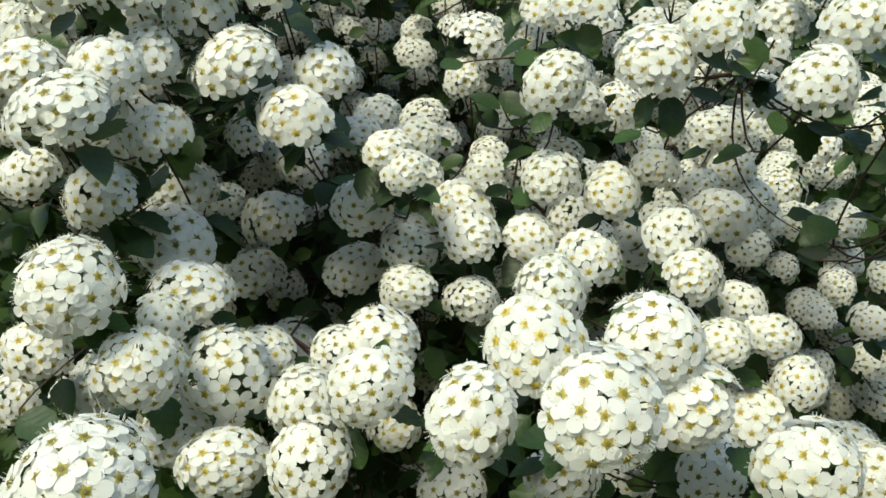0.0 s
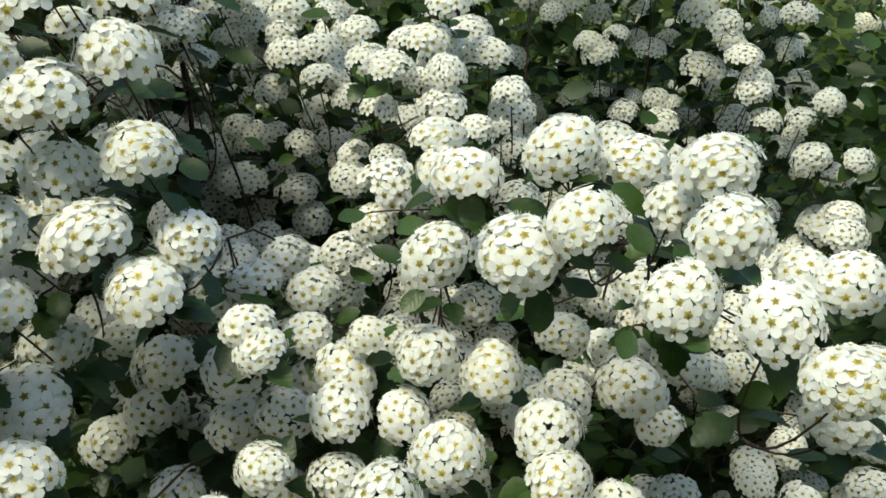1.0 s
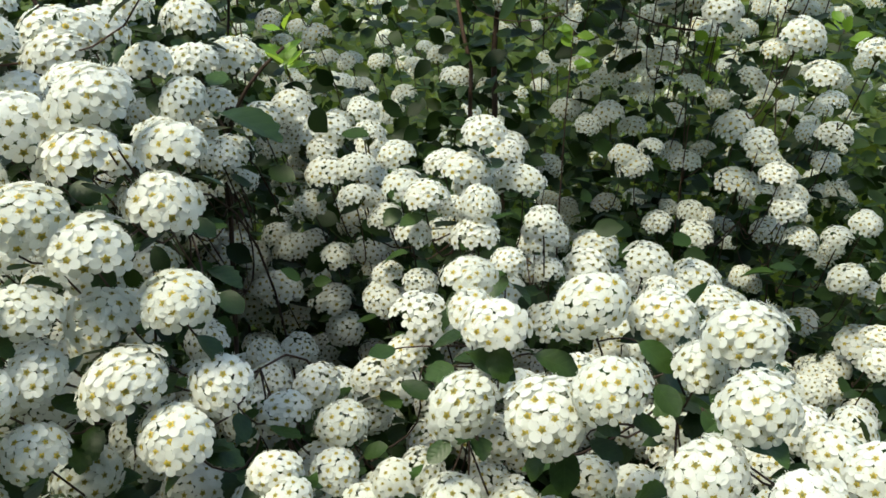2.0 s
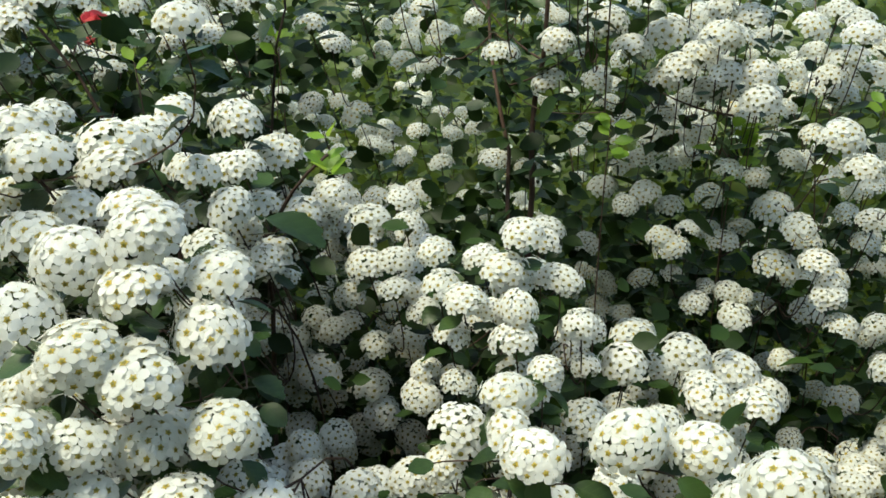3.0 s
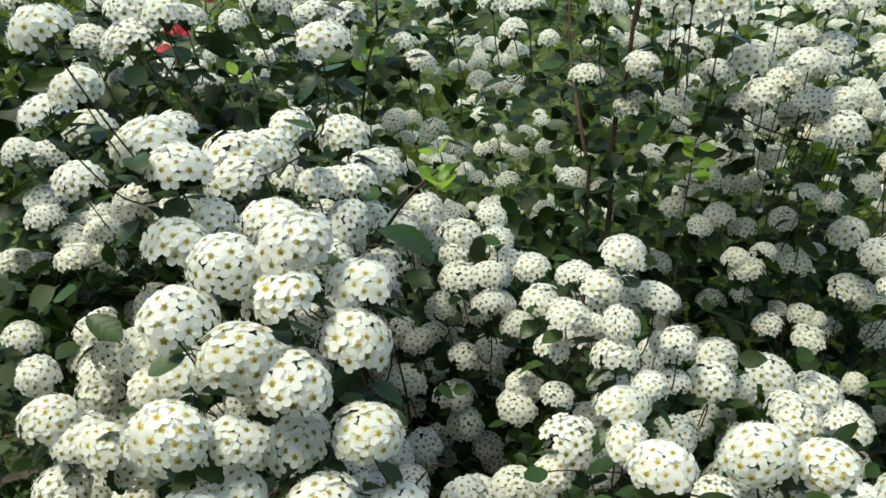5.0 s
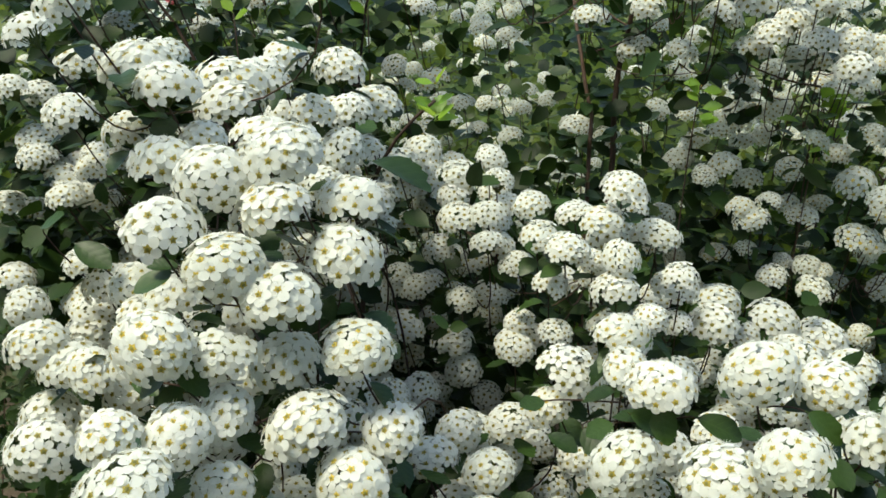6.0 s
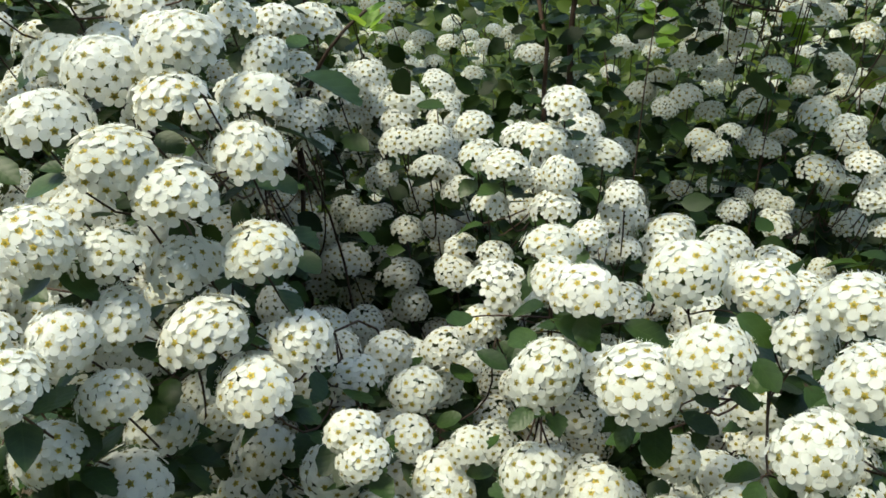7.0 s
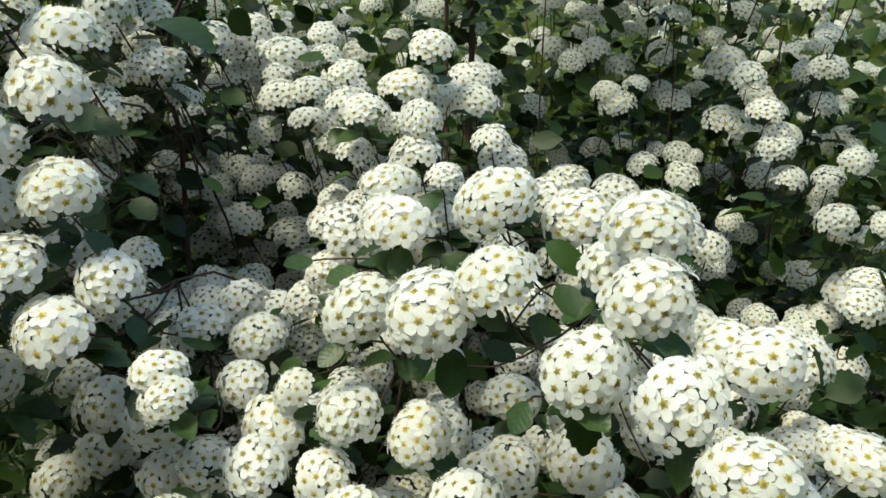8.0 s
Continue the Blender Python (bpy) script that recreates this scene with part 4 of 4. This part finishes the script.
leaf_spray(206, [
    (-0.205, 0.431, 0.906, 0.93, -0.22, 0.28, 0.0226),
])
leaf_spray(207, [
    (0.079, 0.520, 1.022, 0.95, -0.10, -0.31, 0.0309),
    (0.075, 0.494, 0.981, -0.64, -0.58, -0.51, 0.0172),
    (0.073, 0.527, 1.013, -0.77, -0.53, -0.36, 0.0200),
    (0.030, 0.580, 1.008, -0.82, -0.53, -0.23, 0.0199),
    (0.115, 0.516, 1.024, 0.94, -0.10, -0.32, 0.0275),
    (0.054, 0.525, 0.934, 0.82, -0.46, -0.33, 0.0174),
    (0.054, 0.525, 0.934, -0.90, -0.43, -0.04, 0.0172),
    (0.052, 0.600, 0.988, 0.66, -0.39, -0.65, 0.0290),
])
leaf_spray(208, [
    (0.010, 0.567, 0.941, 0.87, -0.14, 0.48, 0.0187),
    (-0.039, 0.515, 0.927, 0.69, -0.38, -0.61, 0.0165),
    (-0.085, 0.534, 0.972, 0.63, -0.27, -0.73, 0.0244),
    (0.031, 0.578, 0.987, 0.93, -0.15, -0.34, 0.0231),
    (-0.003, 0.495, 0.943, -0.51, -0.58, -0.64, 0.0169),
    (0.036, 0.659, 0.977, 0.65, -0.40, -0.64, 0.0272),
])
leaf_spray(210, [
    (-0.301, 0.564, 1.091, 0.90, -0.07, -0.42, 0.0343),
])
leaf_spray(214, [
    (-0.324, 0.560, 1.100, 0.94, -0.06, 0.33, 0.0244),
])


# ---------------------------------------------------------------- ground
def ground_sheet():
    b, n, half = Build(), 60, 60.0
    steps = [half * math.copysign(abs(2 * i / n - 1) ** 3, 2 * i / n - 1) for i in range(n + 1)]
    verts = [(x, y + 1.0, 0.03 * noise.noise((x * 0.9, y * 0.9, 0)) - 0.02 if abs(x) < 20 and abs(y) < 20 else -0.02) for y in steps for x in steps]
    b.add(verts, [(j * (n + 1) + i, j * (n + 1) + i + 1, (j + 1) * (n + 1) + i + 1, (j + 1) * (n + 1) + i) for j in range(n) for i in range(n)])
    return tagged(new("ground", b.mesh("ground", [soil_material()])), "dark garden soil with patches of grass under the shrubs", "ground", kind="structure")


ground_sheet()


# ---------------------------------------------------------------- shrubs at the back
REAR = []


def rear_shrub(x0, x1, count, seed, label):
    """A shrub at the back: upright canes and many small flower heads."""
    rng = random.Random(seed)
    root = Vector(((x0 + x1) / 2, 1.75, 0))
    top = thing("spirea_shrub", Matrix.Translation(root), label, "shrub", "shrubs at the back")
    for _ in range(count // 60):
        wood = Build()
        x, y = rng.uniform(x0, x1), rng.uniform(1.2, 2.2)
        tip = Vector((x + rng.uniform(-0.15, 0.15), y - rng.uniform(0, 0.15), rng.uniform(1.2, 1.3 + 0.4 * (y - 0.75))))
        foot = Vector((root.x + (x - root.x) * 0.4, 1.75 + (y - 1.75) * 0.4, 0))
        tube(wood, [p - root for p in bow(foot, (x, y + 0.05, 0.8), tip, 9)], 0.0016, 0.0009, 5)
        part("cane", wood.mesh("cane", [BARK]), top, Matrix(), "thin brown woody cane")
    made = 0
    while made < count:
        cx, cy = rng.uniform(x0, x1), 1.13 + 1.0 * rng.random() ** 1.6
        cz = rng.uniform(1.02, 1.32 + 0.45 * (cy - 0.75))
        for _ in range(rng.randint(4, 10)):
            p = Vector((cx + rng.gauss(0, 0.042), cy + rng.gauss(0, 0.04), cz + rng.gauss(0, 0.024)))
            r = rng.uniform(0.0145, 0.0205)
            made += 1
            # heads are left out here so that the camera sees the red flowers
            if (p - Vector((-0.55, 1.15, 1.41))).length < 0.10:
                continue
            add_head(top, root, p, r, 2, rng)
            REAR.append((*p, r))
    return top


rear_shrub(-1.9, -0.75, 170, 11, "white-flowering spirea shrub with bright leaves standing behind")
rear_shrub(-0.75, 0.0, 250, 12, "white-flowering spirea shrub with leafy gaps standing behind")
rear_shrub(0.0, 0.75, 370, 13, "densely white-flowering spirea shrub standing behind")
rear_shrub(0.75, 1.9, 80, 14, "sunlit white-flowering spirea shrub standing behind")


def side_shrub(side, count, seed, label):
    """An added shrub out of view that cuts side light: canes and flower heads over a rounded front."""
    rng = random.Random(seed)
    root = Vector((side * 1.35, 0.95, 0))
    top = thing("spirea_shrub", Matrix.Translation(root), label, "shrub", "shrubs at the sides")
    for _ in range(16):
        tip = side_spot(rng, side)
        wood = Build()
        foot = root + Vector((rng.gauss(0, 0.12), rng.gauss(0, 0.1), 0))
        tube(wood, [p - root for p in bow(foot, (foot.x, foot.y, 0.9), tip, 9)], 0.003, 0.0012, 5)
        part("cane", wood.mesh("cane", [BARK]), top, Matrix(), "thin brown woody cane")
    for _ in range(count):
        p = side_spot(rng, side)
        add_head(top, root, p, rng.uniform(0.0145, 0.0195), 2, rng)
    return top


def side_spot(rng, side):
    """A place on the rounded outside of a shrub at one side, kept out of the camera's view."""
    while True:
        n = Vector((rng.gauss(0, 1), rng.gauss(-0.4, 0.8), rng.gauss(0.5, 0.8))).normalized()
        p = Vector((side * 1.35 + n.x * 0.68, 0.95 + n.y * 0.5, 0.75 + n.z * 0.55)) * rng.uniform(0.94, 1.0)
        if side * p.x > (0.95 if side < 0 else 0.72) * p.y + 0.2:
            return p


side_shrub(-1, 36, 15, "added rounded white-flowering spirea shrub, out of view beside the first")
side_shrub(1, 36, 16, "added broad white-flowering spirea shrub, out of view beside the first")
BLOOMS.append(np.array([*CORE, *REAR]))


# ---------------------------------------------------------------- foliage in bulk
def leaf_cloud(name, label, category, spots, mat, lo, hi, seed, rear=False, keep=0.06):
    """Many leaves at the places that spots(rng) yields, in one mesh of kind stuff."""
    rng = random.Random(seed)
    shapes = [leaf_shape(60 + k, k % 3 == 0 and keep != 1.0, keep == 1.0) for k in range(9)]
    b = Build()
    for p in spots(rng):
        if rng.random() > keep and before_bloom(p, 0.9, rear):
            continue
        verts, faces = rng.choice(shapes)
        a = rng.uniform(0, 6.28)
        m = grown(Vector(p), (math.cos(a), 0.8 * math.sin(a), rng.uniform(-0.9, 0.7)), (rng.gauss(0, 0.5), rng.gauss(-0.75, 0.45), rng.gauss(0.7, 0.4)), rng.uniform(lo * 0.8, hi * 1.2))
        b.add([m @ Vector(v) for v in verts], faces)
    return tagged(new(name, b.mesh(name, [mat])), label, category, kind="stuff")


def inside(rng):
    """Behind and under the flower heads, where the shrub is dense."""
    for x, y, z, _ in CORE:
        if y > 1.1:
            continue
        for _ in range(18 if z < 1.0 else 10):
            yield (x + rng.gauss(0, 0.07), y + rng.uniform(0.06, 0.34 if z < 1.0 else 0.22), z + rng.gauss(-0.05, 0.07))


def thicket(rng):
    """The body of the shrub down to the ground."""
    for _ in range(10000):
        y = rng.uniform(0.72, 1.5)
        yield (rng.uniform(-0.62, 0.66) * (0.55 + 0.6 * y), y, rng.uniform(0.3, 1.16 - 0.3 * (1.1 - min(y, 1.1))))


def behind(rng):
    """The shrubs at the back."""
    for _ in range(8000):
        y = 1.14 + 1.1 * rng.random() ** 1.3
        yield (rng.uniform(-0.85, 0.85) * (0.35 + 0.75 * y), y, rng.uniform(1.06, 1.35 + 0.5 * (y - 0.75)))


def behind_low(rng):
    """The lower, shaded part of the shrubs at the back."""
    for _ in range(9000):
        y = 1.2 + 1.2 * rng.random() ** 1.2
        yield (rng.uniform(-0.85, 0.85) * (0.35 + 0.75 * y), y, rng.uniform(0.35, 1.12))


def shade(rng):
    """A leafy part with few flowers behind the tall mass."""
    for _ in range(1500):
        yield (rng.uniform(-0.60, -0.2), rng.uniform(0.76, 0.98), rng.uniform(1.02, 1.36))


def round_canes(rng):
    """Leafy parts round the upright canes."""
    for _ in range(420):
        yield (rng.gauss(0.08, 0.10), rng.uniform(0.98, 1.12), rng.uniform(1.10, 1.46))
    for _ in range(300):
        yield (rng.gauss(-0.12, 0.08), rng.uniform(0.98, 1.12), rng.uniform(1.2, 1.46))


leaf_cloud("shade_foliage", "toothed leaves of the leafy inner branches, darkened for shade", "foliage", shade, LEAF_SHADED, 0.021, 0.034, 8, keep=0.5)
leaf_cloud("cane_foliage", "toothed leaves round the upright canes, darkened for shade", "foliage", round_canes, LEAF_SHADED, 0.021, 0.034, 13)


def crown(rng):
    """Leaves added mostly above the view, carrying the shrub upwards to shade its depth."""
    for _ in range(350):
        y = rng.uniform(0.72, 1.3)
        low = 1.42 + 0.28 * (y - 0.72)
        yield (rng.uniform(-0.9, 0.9) * (0.5 + 0.6 * y), y, low + rng.random() ** 1.5 * 0.45)


leaf_cloud("crown_foliage", "added leaves mostly above the view, shading the shrub's depth", "foliage", crown, LEAF_SHADED, 0.024, 0.038, 7)
leaf_cloud("inner_foliage", "dense spirea leaves inside the shrub, green darkened for shade", "foliage", inside, LEAF_SHADED, 0.018, 0.031, 3)
leaf_cloud("thicket_foliage", "leaves in the depth of the shrub, darkened for shade", "foliage", thicket, LEAF_SHADED, 0.020, 0.034, 4)
leaf_cloud("lower_foliage", "lower leaves of the shrubs behind, green darkened for shade", "foliage", behind_low, LEAF_SHADED, 0.022, 0.036, 12, True, 0.15)
leaf_cloud("rear_foliage", "upper leaves of the shrubs behind, green lightened as if sunlit", "foliage", behind, LEAF_LIT, 0.020, 0.033, 5, True, 0.22)


def sideways(rng):
    """The leafy bodies of the added shrubs at the sides."""
    for side in (-1, 1):
        for _ in range(3500):
            p = side_spot(rng, side)
            yield Vector((side * 1.35, 0.95, 0.6)).lerp(p, rng.uniform(0.7, 0.97))


leaf_cloud("side_foliage", "leaves of the added shrubs out of view at the sides", "foliage", sideways, LEAF_SHADED, 0.022, 0.036, 9, True, 0.99)


def far_green(rng):
    for _ in range(14000):
        y = rng.uniform(2.8, 4.4)
        yield (rng.uniform(-1.1, 1.1) * y, y, rng.uniform(0.1, 1.0 + 0.45 * y))


def deep(rng):
    """The next row of shrubs, down to the ground."""
    for _ in range(9000):
        y = rng.uniform(2.2, 2.9)
        yield (rng.uniform(-0.9, 0.9) * y, y, rng.random() ** 0.8 * (0.9 + 0.35 * y))


leaf_cloud("deep_foliage", "leaves of the next row of shrubs, green darkened for shade", "foliage", deep, LEAF_SHADED, 0.035, 0.055, 10, True, 1.0)


def far_blossom():
    """White flower heads scattered in drifts over the next row of shrubs, in one mesh."""
    rng = random.Random(61)
    white, eyes = Build(), Build()
    shapes = [HEADS[2][1][k][:2] for k in range(3)]
    told = [[([v.co.copy() for v in me.vertices], [tuple(f.vertices) for f in me.polygons]) for me in pair] for pair in shapes]
    for _ in range(75):
        y = rng.uniform(1.75, 2.55)
        c = Vector((rng.uniform(-0.7, 0.7) * y, y, rng.uniform(0.75, 1.15 + 0.32 * y)))
        for _ in range(rng.randint(3, 8)):
            axis = Vector((rng.gauss(0, 0.2), -0.5, 0.8)).normalized()
            m = Matrix.LocRotScale(c + Vector((rng.gauss(0, 0.05), rng.gauss(0, 0.04), rng.gauss(0, 0.03))), axis.to_track_quat("Z", "Y"), Vector((1, 1, 1)) * rng.uniform(0.85, 1.25))
            pair = rng.choice(told)
            for build, (verts, faces) in zip((white, eyes), pair):
                build.add([m @ v for v in verts], faces)
    ob = tagged(new("far_blossom", white.mesh("far_blossom", [PETAL_FAR])), "drifts of small white flower heads on the shrubs beyond", "blossom", kind="stuff")
    part("heart", eyes.mesh("heart", [ANTHER]), ob, Matrix(), "yellow-green flower centres")


far_blossom()
leaf_cloud("far_foliage", "greenery beyond the shrubs, lightened as if sunlit", "foliage", far_green, LEAF_LIT, 0.045, 0.08, 6, True, 1.0)


# ---------------------------------------------------------------- upright canes and shoots
def upright_cane(label, line, r0, r1, seed, leaves, young=False, side_twigs=2):
    """A tall bare cane with a few toothed leaves along it."""
    rng = random.Random(seed)
    root = Vector((line[0][0], line[0][1], 0))
    top = thing("upright_cane", Matrix.Translation(root), label, "branch", "upright canes")
    pts = [Vector(p) for p in line]
    full = bow(pts[0], pts[0].lerp(pts[1], 0.7) + Vector((0.01, 0, 0)), pts[1], 8)
    for a, b in zip(pts[1:], pts[2:]):
        full += [a.lerp(b, 0.5) + Vector((rng.gauss(0, 0.0025), rng.gauss(0, 0.002), 0)), b + Vector((rng.gauss(0, 0.0012), 0, 0))]
    wood = Build()
    tube(wood, [p - root for p in full], r0, r1, 8)
    part("cane", wood.mesh("cane", [BARK]), top, Matrix(), "brown woody cane")
    for k in range(leaves):
        s = rng.uniform(0.0, 1.0)
        i = min(int(s * (len(pts) - 2)), len(pts) - 3) + 1
        p = pts[i].lerp(pts[i + 1], s * (len(pts) - 2) % 1.0)
        a = rng.uniform(0, 6.28)
        out = Vector((math.cos(a), 0.7 * math.sin(a) - 0.15, rng.uniform(-0.5, 0.5)))
        if before_bloom(p + out * 0.02, 0.15):
            continue
        part("leaf", rng.choice(LEAVES_YOUNG if young else LEAVES), top, grown(p - root + out * rng.uniform(0, 0.012), out, (rng.uniform(-0.5, 0.5), rng.uniform(-1.0, -0.3), 0.8), rng.uniform(0.022, 0.036)))
    for _ in range(side_twigs):
        i = rng.randint(1, len(pts) - 1)
        end = pts[i] + Vector((rng.uniform(-0.1, 0.1), rng.uniform(-0.03, 0.05), rng.uniform(0.02, 0.07)))
        twig = Build()
        tube(twig, [q - root for q in bow(pts[i], pts[i].lerp(end, 0.5) - Vector((0, 0, 0.015)), end, 6)], 0.0014, 0.0007, 5)
        part("twig", twig.mesh("twig", [BARK]), top, Matrix())
    return top


upright_cane("dark reddish-brown upright cane with toothed leaves", [(0.03, 1.05, 0.0), (0.056, 0.995, 1.12), (0.058, 0.99, 1.233), (0.066, 0.983, 1.318), (0.074, 0.95, 1.37), (0.085, 0.93, 1.47), (0.10, 0.92, 1.58)], 0.0046, 0.0018, 21, 34, side_twigs=2)
upright_cane("thin grey-brown upright cane with dark leaves", [(0.02, 1.02, 0.0), (0.034, 0.985, 1.13), (0.030, 0.975, 1.22), (0.018, 0.98, 1.288), (0.002, 1.03, 1.375), (0.0, 1.05, 1.48)], 0.0036, 0.0014, 22, 26, side_twigs=2)
upright_cane("dark thin cane leaning over the shaded leaves", [(-0.20, 1.0, 0.0), (-0.27, 0.82, 1.12), (-0.33, 0.80, 1.23), (-0.40, 0.79, 1.33), (-0.46, 0.78, 1.45)], 0.003, 0.0012, 24, 26)
upright_cane("green leafy shoot with fresh leaves", [(-0.20, 1.1, 0.0), (-0.215, 0.92, 1.15), (-0.21, 0.91, 1.24), (-0.20, 0.90, 1.32), (-0.195, 0.90, 1.40)], 0.002, 0.0012, 25, 22)
upright_cane("green leafy shoot with pale fresh leaves", [(0.33, 1.5, 0.0), (0.275, 1.10, 1.10), (0.263, 1.006, 1.20), (0.268, 1.0, 1.26)], 0.0011, 0.0008, 26, 12, young=True)


def fresh_shoot():
    """The side twig with one large toothed leaf and a tuft of yellow-green young leaves at its end."""
    root = Vector((-0.16, 0.86, 0))
    top = thing("leafy_shoot", Matrix.Translation(root), "brown twig with a large dark toothed leaf and yellow-green young leaves", "shoot")
    low, knee, end = Vector((-0.15, 0.76, 1.08)), Vector((-0.128, 0.66, 1.158)), Vector((-0.072, 0.672, 1.205))
    wood = Build()
    tube(wood, [p - root for p in bow(root, (-0.16, 0.8, 0.8), low, 8) + bow(low, knee, end, 8)[1:]], 0.003, 0.0012, 6)
    part("cane", wood.mesh("cane", [BARK]), top, Matrix(), "reddish brown twig")
    rng = random.Random(31)
    part("leaf", LEAVES[0], top, grown(knee - root + Vector((0.004, 0, 0.0)), (1, -0.15, -0.08), (0, -0.32, 0.95), 0.056), "large dark green toothed leaf")
    part("leaf", LEAVES[2], top, grown(knee - root, (-0.9, 0.1, 0.2), (0, -0.7, 0.7), 0.03))
    for k in range(9):
        a = k * 0.75
        part("leaf", rng.choice(LEAVES_YOUNG), top, grown(end - root + Vector((0, 0, rng.uniform(-0.02, 0.012))), (math.cos(a), 0.6 * math.sin(a) - 0.2, rng.uniform(0.1, 0.9)), (0, -0.6, 0.8), rng.uniform(0.016, 0.028)), "yellow-green young leaf")


fresh_shoot()


def lone_leaves(label, place, seed, count, size):
    """A small twig with a few bright young leaves."""
    rng = random.Random(seed)
    root = Vector((place[0] - 0.02, place[1] + 0.15, 0))
    top = thing("young_shoot", Matrix.Translation(root), label, "shoot")
    wood = Build()
    end = Vector(place)
    tube(wood, [p - root for p in bow(root, (root.x, root.y, end.z * 0.8), end, 9)], 0.0014, 0.0007, 5)
    part("cane", wood.mesh("cane", [BARK]), top, Matrix(), "thin twig")
    for k in range(count):
        a = rng.uniform(0, 6.28)
        part("leaf", rng.choice(LEAVES_YOUNG), top, grown(end - root - Vector((0, 0, 0.006 * k)), (math.cos(a), 0.5 * math.sin(a) - 0.3, rng.uniform(-0.1, 0.9)), (rng.uniform(-0.4, 0.4), -0.9, 0.6), size * rng.uniform(0.8, 1.15)), "bright yellow-green young leaf")


lone_leaves("young shoot with glowing yellow-green leaves", (-0.293, 0.785, 1.29), 41, 2, 0.02)
lone_leaves("young shoot with bright green leaves among the heads", (-0.20, 0.90, 1.33), 42, 4, 0.026)
lone_leaves("young shoot with pale green leaves", (0.275, 1.0, 1.23), 43, 5, 0.024)
lone_leaves("young shoot with fresh green leaves", (0.14, 0.918, 1.25), 44, 7, 0.02)
lone_leaves("young shoot with light green leaves", (0.45, 1.1, 1.28), 45, 5, 0.028)


def red_flower(p, r, seed):
    """A loose red blossom of overlapping petals on a green stem."""
    rng = random.Random(seed)
    root = Vector((p[0], p[1] + 0.1, 0))
    top = thing("red_flower", Matrix.Translation(root), "bright red garden flower on a green stem beyond the shrub", "flower", "red flowers")
    stem, bloom = Build(), Build()
    at = Vector(p)
    tube(stem, [q - root for q in bow(root, (root.x, root.y, at.z * 0.7), at, 8)], 0.0028, 0.0014, 6)
    part("stem", stem.mesh("stem", [STALK]), top, Matrix())
    for k in range(14):
        a, tilt = k * 2.4, 0.2 + 0.75 * (1 - k / 14)
        n = Vector((math.cos(a) * tilt, math.sin(a) * tilt - 0.5, 1 - tilt * 0.6)).normalized()
        u, v, n2 = frame_of(n, rng.uniform(0, 6.28))
        petal(bloom, Vector(), n, u, v, r * rng.uniform(0.85, 1.1), 0, rng)
    part("bloom", bloom.mesh("bloom", [RED]), top, Matrix.Translation(at - root), "bright red petals")


red_flower((-0.563, 1.15, 1.389), 0.0240, 51)
red_flower((-0.543, 1.15, 1.450), 0.0262, 52)
red_flower((-0.582, 1.155, 1.366), 0.0230, 53)
red_flower((-0.519, 1.15, 1.447), 0.0230, 54)


def hedge(label, m, long):
    """An added thick bumpy hedge that closes one side."""
    b = Build()
    nx, nz = 90, 24
    xs = [-long / 2 + long * i / nx for i in range(nx + 1)]
    verts = []
    for j in range(nz + 1):
        for x in xs:
            z = 3.2 * j / nz
            verts.append((x, 0.35 * noise.noise((x * 1.3, z * 1.3, 3)) + 0.12 * noise.noise((x * 5, z * 5, 7)) + 0.4 * (j / nz) ** 3, z))
    verts += [(x, 1.6, 3.2) for x in xs] + [(x, 1.8, 0) for x in xs]
    b.add(verts, [(j * (nx + 1) + i, j * (nx + 1) + i + 1, (j + 1) * (nx + 1) + i + 1, (j + 1) * (nx + 1) + i) for j in range(nz + 2) for i in range(nx)])
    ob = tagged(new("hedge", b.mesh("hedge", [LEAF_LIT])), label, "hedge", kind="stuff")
    ob.matrix_basis = m
    return ob


# the rear hedge hides the sky; the unseen others cut low skylight
hedge("added tall green hedge at the back, hiding the sky", pose(0, 5, 0), 16)
hedge("added tall green hedge behind the camera, cutting low skylight", pose(0, -2.4, 0, rz=180), 10)
hedge("added tall green hedge out of view sideways, cutting low skylight", pose(-5, 1.5, 0, rz=90), 8)
hedge("added tall green hedge out of view sideways, cutting low skylight", pose(5, 1.5, 0, rz=-90), 8)
